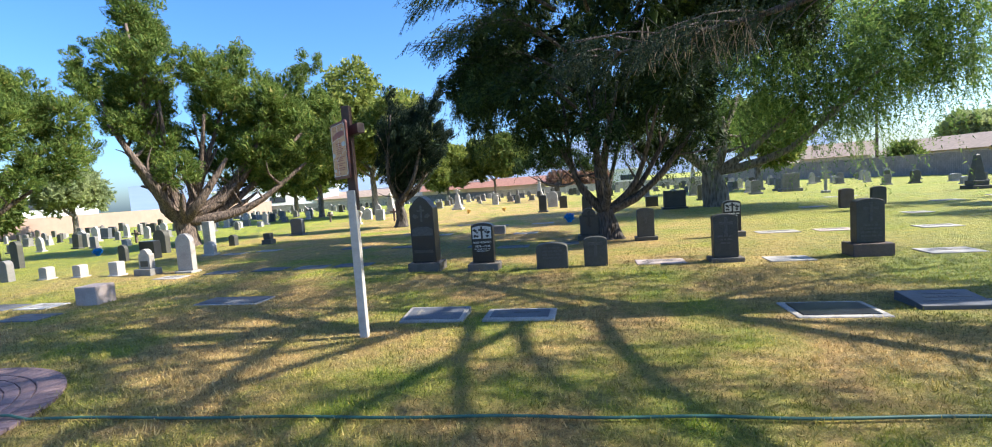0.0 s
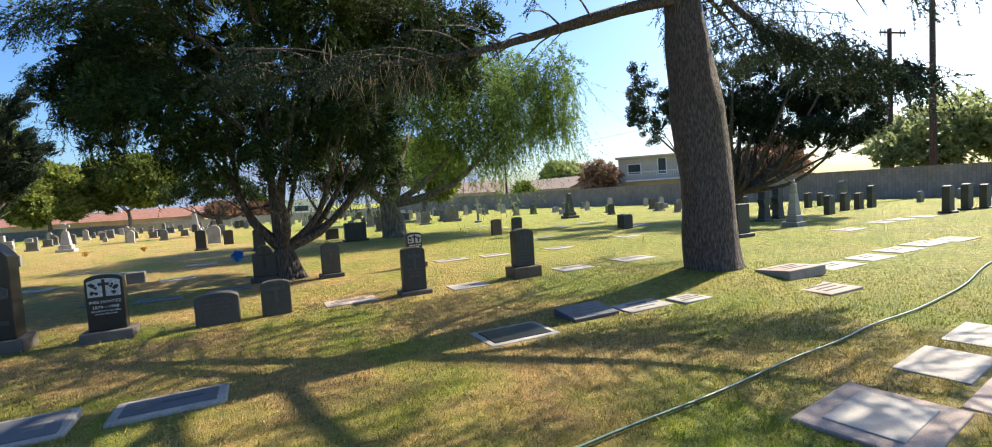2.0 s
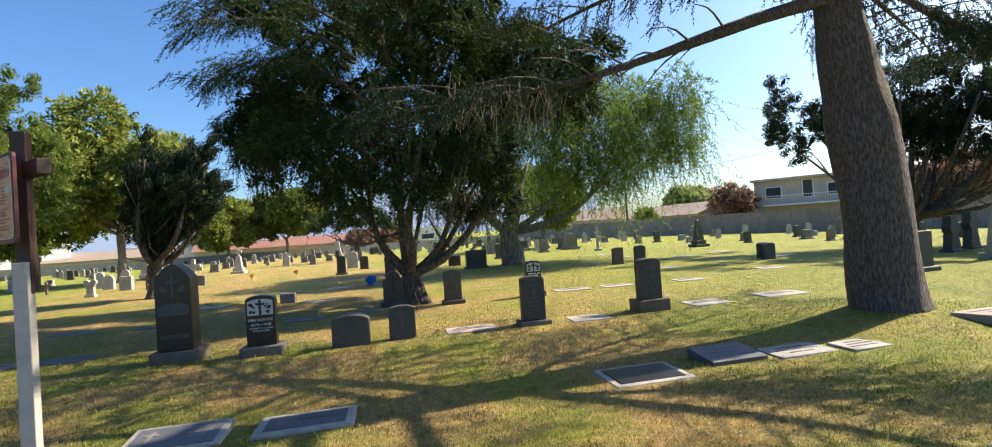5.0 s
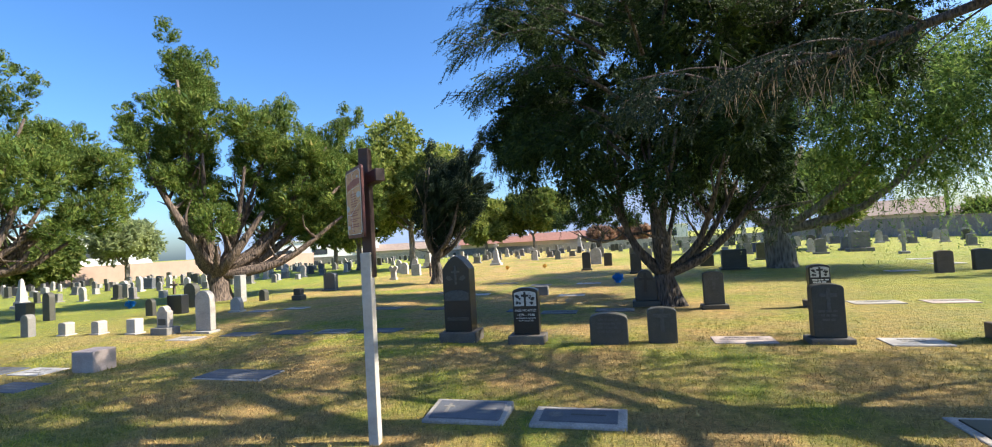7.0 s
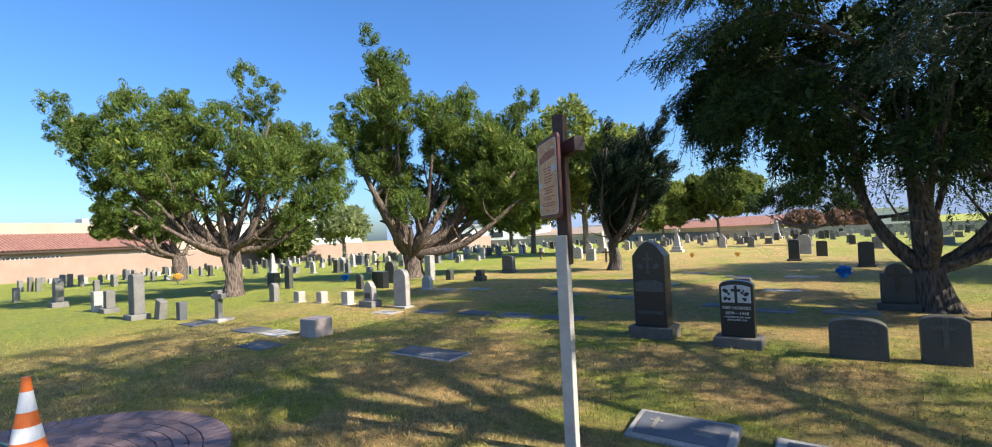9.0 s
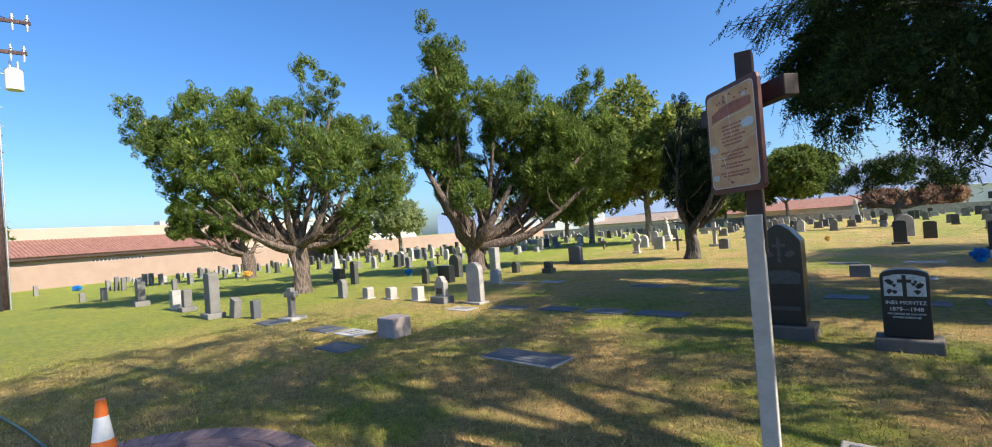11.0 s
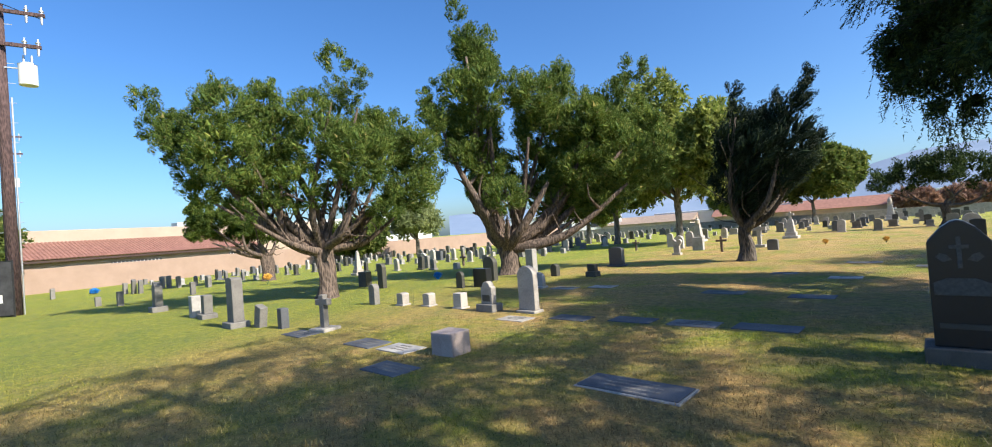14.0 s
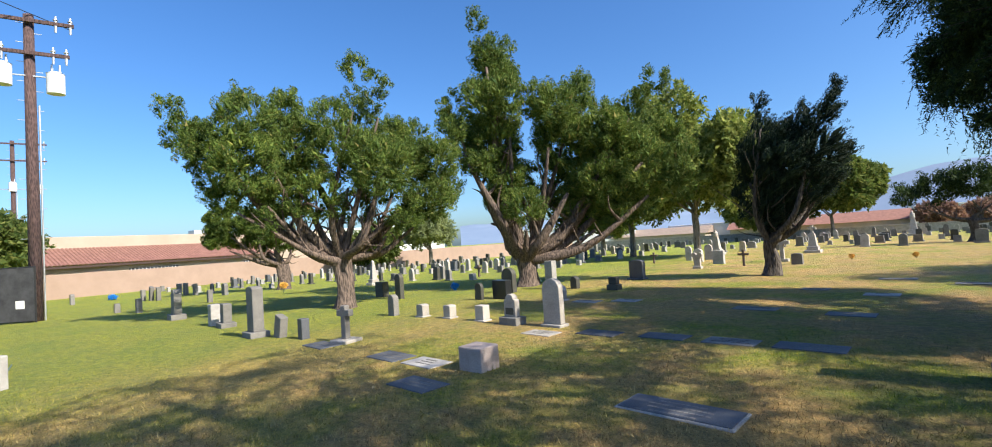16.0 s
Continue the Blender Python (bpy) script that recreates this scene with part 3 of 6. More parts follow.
def mountain():
    bm = bmesh.new()
    rows = []
    for r, hh in ((2600, 0.0), (3000, 0.55), (3500, 1.0)):
        row = []
        for k in range(46):
            a = radians(-40 + k * 1.6)
            h = 150 + 170 * math.exp(-((math.degrees(a) - 16) / 13) ** 2) + 70 * noise.noise(Vector((k * 0.16, 3, 0))) + 18 * noise.noise(Vector((k * 0.7, 7, r)))
            row.append(bm.verts.new((r * math.sin(a), r * math.cos(a), h * hh - 15)))
        rows.append(row)
    for a, b in zip(rows, rows[1:]):
        for k in range(45):
            bm.faces.new((a[k], a[k + 1], b[k + 1], b[k]))
    # no air between: the ridge's haze is only its blue base colour
    tagged(mesh_ob("backdrop", bm, HAZE_TINTED_ROCK, True), "mountain ridge on the horizon, coloured blue for haze", "mountain", kind="structure")


mountain()


# ---- trees ----
def lobes_at(x, y, right, rows, rng, deep=0.5):
    """Lobes given as across, height, radius; the depth of each is spread as wide as the crown."""
    r = Vector((*right, 0)).normalized()
    v = Vector((-r.y, r.x, 0))
    wide = max(abs(u) for u, _, _ in rows)
    z0 = ground_z(x, y)
    out = []
    for i, (u, z, rad) in enumerate(rows):
        room = max(0.2, wide * deep * math.sqrt(max(0.05, 1 - (u / (wide * 1.15)) ** 2)))
        s = (-0.85, 0.5, -0.15, 0.85, 0.1, -0.5)[i % 6] * room * rng.uniform(0.7, 1.0)
        out.append((r.x * u + v.x * s, r.y * u + v.y * s, z, rad))
    return out


def limbs(tree, trunk, ends, mat, r0, rng, sides=10, lump=0.5, tip=0.03, twist=0.25):
    """A trunk along points, and limbs from its top to the given ends."""
    bm = bmesh.new()
    pts = curve_points(trunk, 9)
    radii = [r0 * (1.0 + 0.55 * math.exp(-i * 1.3)) * (1 - 0.25 * i / 8) for i in range(9)]
    tube(bm, pts, radii, sides + 4, lump, r0 * 7)
    part("trunk", bm, mat, tree, smooth=True)
    for e in ends:
        e = Vector(e)
        s = pts[-1] + (pts[-2] - pts[-1]) * rng.uniform(0, 1.5)
        mid = s.lerp(e, 0.45) + Vector((rng.normal() * twist, rng.normal() * twist, -0.12 * (e - s).length))
        line = curve_points([s, mid, e], 9)
        k = rng.uniform(0.4, 0.62) * r0
        bm = tube(bmesh.new(), line, [max(tip, k * (1 - 0.8 * i / 8)) for i in range(9)], 8, lump, float(rng.random() * 9))
        for q in range(3):
            a = line[4 + q]
            b = a + Vector(rng.normal(size=3)) * 0.5 + Vector((0, 0, 0.55))
            tube(bm, curve_points([a, a.lerp(b, 0.5) + Vector(rng.normal(size=3)) * 0.1, b], 5), [0.3 * k, 0.22 * k, 0.16 * k, 0.1 * k, 0.05 * k], 6, 0.3)
        part("limb", bm, mat, tree, smooth=True)


def plumes(lobes, rng, size=(0.3, 0.54), per_area=10.0, count=125, blade=(0.03, 0.075), fat=0.02, rise=0.55, slim=0.34, wind=(0.0, 0.0, 0.0)):
    """Foliage as dense pointed plumes that stand out of lobes (x, y, z, r), each round a solid heart of leaves."""
    out = []
    for x, y, z, r in lobes:
        n = max(7, int(per_area * r * r * 4 * math.pi))
        d = unit(rng.normal(size=(n, 3)))
        long = rng.uniform(*size, n) * min(1.0, 0.45 + 0.6 * r)
        c = np.array([x, y, z]) + d * (r * rng.uniform(0.5, 1.0, n) ** 0.6)[:, None]
        axis = unit(d * 0.65 + np.array([0, 0, rise]) + np.array(wind) + rng.normal(size=(n, 3)) * 0.2)
        c = c - axis * (0.45 * long)[:, None]
        # the heart: a five-sided spindle
        u = unit(np.cross(axis, rng.normal(size=(n, 3))))
        v = np.cross(axis, u)
        belly, tip = c + axis * (0.40 * long)[:, None], c + axis * (0.75 * long)[:, None]
        ring = [belly + (u * math.cos(q) + v * math.sin(q)) * (slim * 0.46 * long)[:, None] for q in np.linspace(0, 2 * math.pi, 6)]
        for k in range(5):
            out += [np.stack([c, ring[k], ring[k + 1]], 1), np.stack([tip, ring[k + 1], ring[k]], 1)]
        c, axis, long = np.repeat(c, count, 0), np.repeat(axis, count, 0), np.repeat(long, count)
        m = len(c)
        s = rng.random(m) ** 0.85
        radial = rng.normal(size=(m, 3))
        radial = unit(radial - axis * (radial * axis).sum(1, keepdims=True))
        wide = slim * long * np.sin(math.pi * np.clip(s, 0.03, 0.97) ** 0.8) ** 0.8
        at = c + axis * (s * long)[:, None] + radial * (wide * rng.uniform(0.75, 1.1, m))[:, None]
        way = unit(axis * 0.7 + radial * 0.9 + rng.normal(size=(m, 3)) * 0.3)
        out.append(blades(at, way, rng.uniform(*blade, m), fat * rng.uniform(0.6, 1.3, m), rng))
    return np.concatenate(out)


def juniper(x, y, right, rows, ends, label, r0=0.3, mat=JUNIPER, bark=BARK_RED, seed=1, fork=1.5, deep=0.4, name="juniper_tree", swell=1.0, **look_of):
    """A trunk, twisted limbs to the lobes of the crown, and plumes of foliage round them."""
    rng = np.random.default_rng(seed)
    tree = thing(name, x, y, None, 0, label, "tree")
    z0 = ground_z(x, y)
    lob = [(a, b, c - z0, q) for a, b, c, q in lobes_at(x, y, right, rows, rng, deep)]
    r = Vector((*right, 0)).normalized()
    reach = [(r.x * u + rng.normal() * 0.4, r.y * u + rng.normal() * 0.4, z) for u, z in ends]
    reach += [(p[0] * 0.8, p[1] * 0.8, fork + (p[2] - p[3] - fork) * 0.85) for p in lob[::2]]
    limbs(tree, [(0, 0, -0.15), (0.04, 0.03, fork * 0.4), (-0.03, 0.02, fork * 0.75), (0.02, 0, fork)], reach, bark, r0, rng)
    # the back of the crown mirrors its front, a little lower and smaller
    v = Vector((-r.y, r.x, 0))
    back = []
    for a, b, c, q in lob[::2]:
        near = min((o for o in lob if o[0] != a), key=lambda o: (o[0] - a) ** 2 + (o[1] - b) ** 2 + (o[2] - c) ** 2)
        back.append(((a + near[0]) / 2, (b + near[1]) / 2, (c + near[2]) / 2, 0.8 * min(q, near[3])))
        if q > 0.4:
            s = 2.0 * (a * v.x + b * v.y)
            back.append((a - v.x * s, b - v.y * s, c - 0.1, q * 0.9))
    leaves("crown", plumes([(a, b, c, q * swell) for a, b, c, q in lob + back], rng, **look_of), mat, tree)
    return tree


juniper(-15.49, 13.34, (0.59, 0.8), [(-4.22, 5.78, 0.35), (-4.24, 5.22, 0.45), (-3.67, 5.17, 0.5), (-3.03, 6.17, 0.36), (-2.57, 6.33, 0.36), (-3.17, 4.72, 0.68), (-2.25, 5.45, 0.73), (-1.35, 6.67, 0.28), (-1.43, 5.98, 0.52), (-0.64, 6.08, 0.46), (-1.26, 4.89, 0.9), (-0.13, 5.47, 0.65), (0.64, 6.82, 0.41), (1.13, 6.44, 0.45), (1.61, 6.73, 0.28), (0.86, 5.68, 0.74), (1.74, 5.19, 0.64), (0.15, 4.5, 0.92), (1.25, 4.09, 0.94), (2.4, 5.29, 0.6), (3.06, 4.47, 0.73), (3.59, 3.64, 0.57), (2.78, 3.25, 0.81), (1.95, 2.78, 0.56), (-2.3, 4.16, 0.87), (-3.43, 4.09, 0.53), (-3.11, 3.49, 0.5), (-2.27, 3.06, 0.54), (-1.49, 3.59, 0.83), (-0.54, 3.27, 0.72), (-1.87, 2.58, 0.33), (0.53, 3.04, 0.62), (1.64, 2.5, 0.35), (2.34, 2.57, 0.36), (2.05, 4.48, 0.8), (-3.88, 4.54, 0.39)],
        [(-1.87, 2.9), (-0.93, 3.51), (0.6, 3.66), (1.75, 2.9), (2.6, 3.2)], "spreading juniper tree with twisted trunk and bright green tufts", 0.31, seed=3, fork=1.5)
juniper(-12.74, 19.24, (0.84, 0.54), [(-1.15, 9.34, 0.35), (-0.21, 9.15, 0.35), (-0.8, 8.49, 0.66), (-1.4, 7.63, 0.47), (-0.27, 7.65, 0.52), (-1.23, 6.67, 0.8), (-0.33, 6.71, 0.66), (-2.46, 7.34, 0.31), (-2.62, 6.73, 0.31), (-1.89, 6.24, 0.56), (-0.89, 5.41, 1.03), (0.65, 6.63, 0.65), (1.32, 6.22, 0.74), (2.57, 7.6, 0.37), (2.2, 6.85, 0.65), (3.19, 6.58, 0.51), (1.67, 5.25, 1.11), (3.06, 5.38, 0.88), (4.88, 6.93, 0.46), (4.26, 6.21, 0.65), (3.85, 5.27, 0.88), (5.19, 5.9, 0.55), (5.59, 5.29, 0.5), (4.33, 4.12, 1.1), (5.56, 4.02, 0.73), (6.01, 4.86, 0.46), (2.71, 3.77, 1.11), (1.11, 3.89, 1.02), (-0.51, 4.01, 0.88), (-1.3, 4.49, 0.61), (0.1, 2.8, 0.65), (1.83, 2.79, 0.97), (3.21, 2.86, 0.83), (4.51, 2.99, 0.78), (-0.92, 3.15, 0.47), (5.71, 3.09, 0.46), (-2.2, 5.6, 0.55), (-1.75, 4.9, 0.65), (-2.5, 6.1, 0.4), (-1.1, 7.2, 0.6), (-0.5, 8.0, 0.6)],
        [(-0.9, 3.4), (0.4, 3.4), (1.5, 3.2), (2.6, 3.4), (-0.3, 4.4)], "tall juniper tree with twisted trunks and one high plume", 0.42, seed=7, fork=1.0, deep=0.3, size=(0.36, 0.66), per_area=8.0, blade=(0.04, 0.09), fat=0.025)
juniper(-28.66, 19.14, (0.5, 0.86), [(-3.02, 3.73, 0.61), (-2.26, 4.04, 0.54), (-3.19, 2.86, 0.57), (-2.0, 3.0, 0.82), (-0.77, 2.94, 0.84), (0.18, 2.71, 0.67), (-1.36, 3.59, 0.69), (0.69, 2.29, 0.36), (-0.41, 3.79, 0.6)],
        [(-1.2, 2.4), (0.3, 2.2)], "smaller juniper tree with pale green crown", 0.36, seed=11, fork=1.4, blade=(0.07, 0.13), fat=0.035)
juniper(-5.22, 22.09, (0.99, 0.11), [(0.04, 5.49, 0.21), (0.1, 4.82, 0.39), (-0.16, 4.03, 0.5), (1.17, 5.33, 0.16), (2.14, 5.86, 0.12), (1.93, 5.18, 0.27), (1.54, 4.72, 0.39), (1.03, 4.65, 0.44), (0.57, 4.28, 0.48), (2.39, 3.76, 0.15), (1.98, 3.71, 0.33), (1.47, 3.78, 0.67), (0.6, 3.51, 0.68), (-0.13, 3.19, 0.58), (-0.51, 3.62, 0.23), (-0.75, 2.85, 0.27), (0.35, 2.52, 0.65), (1.23, 2.82, 0.55), (1.76, 3.0, 0.29), (-0.58, 2.2, 0.29), (0.13, 1.93, 0.41), (0.94, 2.3, 0.32)],
        [(-0.5, 1.8), (0.4, 2.4), (1.2, 2.4)], "dark windswept cypress with upswept foliage", 0.24, CYPRESS, BARK_DARK, 13, 1.1, name="cypress_tree", swell=1.1, size=(0.4, 0.85), per_area=14, slim=0.24, rise=0.6, wind=(0.6, 0.0, 0.2))
juniper(21.0, 14.3, (0.49, -0.87), [(-3.86, 6.5, 0.42), (-4.26, 5.97, 0.45), (-4.18, 4.91, 0.51), (-3.72, 4.11, 0.5), (-2.8, 5.45, 0.49), (-2.85, 4.58, 0.58), (0.0, 7.12, 0.34), (-0.33, 6.55, 0.47), (0.33, 6.38, 0.46), (-0.08, 5.57, 0.69), (1.38, 6.38, 0.45), (1.97, 6.47, 0.39), (2.49, 6.24, 0.45), (1.56, 5.43, 0.73), (2.44, 5.15, 0.71), (2.18, 4.28, 0.78), (1.05, 4.45, 0.8), (3.74, 6.43, 0.2), (3.78, 5.82, 0.38), (3.29, 5.26, 0.57), (3.92, 4.9, 0.56), (4.69, 5.8, 0.17), (4.61, 5.3, 0.34), (4.29, 4.65, 0.56), (4.89, 4.47, 0.43), (5.24, 4.14, 0.36), (4.95, 3.63, 0.46), (4.1, 3.81, 0.65), (3.24, 4.13, 0.7), (2.99, 3.27, 0.64), (2.34, 3.22, 0.52), (1.58, 3.51, 0.53), (0.78, 3.61, 0.54), (0.06, 3.63, 0.48), (-0.4, 4.11, 0.55), (3.71, 3.11, 0.5), (4.27, 3.05, 0.43), (3.48, 2.57, 0.25), (0.23, 4.57, 0.68), (0.75, 5.3, 0.67), (-2.02, 4.9, 0.64), (-1.3, 6.19, 0.63), (-1.51, 7.08, 0.49)],
        [(1.5, 2.6), (2.6, 2.6), (0.3, 3.0), (-2.5, 3.6)], "dark spreading juniper with bare lower limbs", 0.3, CYPRESS, BARK_DARK, 17, 1.1, deep=0.5, size=(0.4, 0.8), per_area=6.5, blade=(0.05, 0.11), fat=0.03)
juniper(3.2, 46, (1, 0), [(-3.2, 3.0, 0.7), (-1.6, 3.3, 1.0), (0.0, 3.6, 1.1), (1.6, 3.2, 1.0), (3.0, 2.7, 0.7)], [(-1.2, 2.4), (1.2, 2.3)], "small dark flat-topped juniper", 0.28, DARK_YEW, BARK_DARK, 19, 1.4, size=(0.5, 0.9), per_area=3, count=60, blade=(0.12, 0.2), fat=0.06)


def dark_tree():
    """The many-stemmed dark tree among the front row of stones."""
    rng = np.random.default_rng(23)
    x, y = 2.09, 13.6
    tree = thing("yew_tree", x, y, None, 0, "dark evergreen tree with many bare leaning stems", "tree")
    r = Vector((0.98, -0.18, 0))
    ends = []
    for u, w, z in ((-1.34, -0.5, 2.9), (-1.0, 0.6, 3.4), (-0.5, -0.9, 3.0), (-0.2, 0.3, 3.9), (0.35, -0.4, 3.7), (0.7, 0.8, 3.6), (1.2, -0.7, 3.1), (1.7, 0.3, 2.9), (2.1, -0.2, 2.6)):
        ends.append((r.x * u + 0.18 * w, r.y * u + w, z))
    limbs(tree, [(0.08, 0, -0.15), (0, 0.02, 0.35), (-0.1, 0, 0.7)], ends, BARK_DARK, 0.24, rng, lump=0.7, twist=0.2)
    rows = [(-1.67, 3.4, 0.7), (-1.02, 4.14, 1.0), (0.31, 4.4, 1.2), (-0.53, 3.2, 0.6), (0.65, 3.3, 0.7), (1.68, 3.4, 0.8), (1.11, 5.43, 1.25), (-0.34, 5.56, 1.1), (1.92, 4.63, 0.95), (2.34, 2.9, 0.5), (0.4, 6.8, 1.2), (2.6, 3.9, 0.8), (2.9, 5.4, 1.1), (-1.9, 5.6, 1.1), (-2.4, 4.5, 0.8), (-2.7, 6.3, 0.9), (-2.9, 5.1, 0.6), (-1.6, 7.2, 1.2), (1.6, 7.4, 1.2), (0.0, 8.4, 1.2), (-2.9, 7.4, 0.9), (3.2, 6.9, 1.0), (-2.0, 8.6, 0.9), (-1.2, 2.6, 0.5), (0.0, 2.6, 0.5), (1.1, 2.5, 0.5), (2.2, 2.3, 0.5), (1.6, 2.1, 0.35), (-1.9, 2.8, 0.4), (-3.1, 4.3, 0.7), (-2.6, 3.6, 0.6)]
    lob = [(a, b + (3.2 if k % 2 and c > 3.6 else 1.0 if c > 3.6 else 0.3), c, q) for k, (a, b, c, q) in enumerate(lobes_at(x, y, (0.98, -0.18), rows, rng, 0.6))]
    # low lobes at the back, and high ones on the cedar's side
    lob += [(2.88, -0.56, 5.75, 0.73), (3.78, -0.73, 5.33, 0.72), (4.59, -0.89, 5.59, 0.64), (3.27, -0.63, 4.61, 0.59), (4.18, -0.81, 4.55, 0.46), (-3.4, 2.0, 3.9, 0.5), (-3.1, 1.8, 3.1, 0.35), (-3.6, 2.1, 4.5, 0.45), (-3.2, 1.9, 4.6, 0.6)]
    a = plumes(lob, rng, (0.4, 0.8), 9.5, 80, (0.05, 0.1), 0.028, -0.3, 0.28)
    start = [np.array(l[:3]) + unit(rng.normal(size=3)) * l[3] * np.array([1, 1, 0.6]) for l in lob for _ in range(60)]
    b = [strands(start, (0.3, 0.9), rng, (0.05, 0.1), 0.022, 0.03)]
    # feathery boughs that reach out of the crown
    bm = bmesh.new()
    for end in ((-4.9, 0.3, 5.3), (-4.5, -1.2, 5.9), (-4.3, 1.0, 4.6), (-4.7, 0.0, 6.7), (-3.6, -1.6, 4.9), (-3.4, 0.8, 4.1), (-2.9, -0.6, 3.6), (2.6, -2.6, 5.2), (-1.0, -3.2, 5.6), (0.8, -3.4, 6.0), (-4.6, 0.6, 7.6)):
        e = Vector((r.x * end[0] * 0.86 + 0.18 * end[1], r.y * end[0] + end[1], end[2]))
        line = curve_points([(e.x * 0.25, e.y * 0.25, e.z - 0.4), e.lerp(Vector((0, 0, e.z)), 0.4) + Vector((0, 0, 0.3)), e], 12)
        tube(bm, line, [0.045 - 0.0036 * k for k in range(12)], 6)
        at, push = [], []
        for k in range(3, 12):
            d = (line[k] - line[k - 1]).normalized()
            side = Vector((-d.y, d.x, 0))
            for sd in (-1, 1):
                twig = line[k] + side * sd * 0.75 + d * 0.5
                tube(bm, [line[k], line[k].lerp(twig, 0.5), twig], [0.012, 0.009, 0.004], 4)
                for q in range(16):
                    at.append(np.array(line[k].lerp(twig, rng.random())) + rng.normal(size=3) * 0.06)
                    push.append(np.array(d * 1.3 + side * sd * rng.uniform(0, 1.2)))
        b.append(strands(at, (0.15, 0.5), rng, (0.04, 0.08), 0.018, 0.016, 0.3, push))
    part("bough", bm, BARK_DARK, tree, smooth=True)
    b = np.concatenate(b)
    leaves("crown", np.concatenate([a, b]), DARK_YEW, tree)


dark_tree()


def pepper_tree():
    rng = np.random.default_rng(29)
    x, y = 8.05, 22.14
    tree = thing("pepper_tree", x, y, None, 0, "pepper tree with stout forked trunk and drooping light green foliage", "tree")
    r = np.array([0.93, -0.38])
    rows = [(7.2, 6.62, 1.1), (6.02, 5.4, 1.5), (7.4, 4.9, 0.9), (4.79, 4.0, 1.2), (2.55, 4.6, 1.3), (3.84, 6.1, 1.7), (1.18, 6.0, 1.8), (-1.6, 5.4, 1.5), (-3.2, 4.2, 1.1), (0.0, 4.2, 0.9), (5.6, 6.9, 1.1), (-0.6, 7.2, 1.3), (2.6, 7.6, 1.2)]
    limbs(tree, [(0, 0, -0.2), (-0.1, 0, 0.7), (-0.3, 0, 1.5)], [(-1.6, 0.7, 3.6), (0.3, 0, 3.6), (3.2, -1.2, 4.2), (5.2, -2.0, 4.8), (-2.6, 1.4, 3.8), (1.4, 1.0, 4.6)], BARK_PALE, 0.5, rng, 12, 0.35, 0.05)
    lob = lobes_at(x, y, tuple(r), rows, rng, 0.35)
    start, push = [], []
    for l in lob:
        for _ in range(int(150 * l[3])):
            d = unit(rng.normal(size=3))
            start.append(np.array(l[:3]) + d * l[3] * rng.uniform(0.3, 1.0))
            push.append(np.array([d[0], d[1], 0]) * 0.5)
    a = strands(start, (0.9, 2.4), rng, (0.09, 0.17), 0.036, 0.045, 0.2, push)
    b = tufts(lob, 14, rng, (0.1, 0.2), 0.05, 12, -0.3, 0.8, 0.3)
    leaves("crown", np.concatenate([a, b]), PEPPER, tree)


pepper_tree()


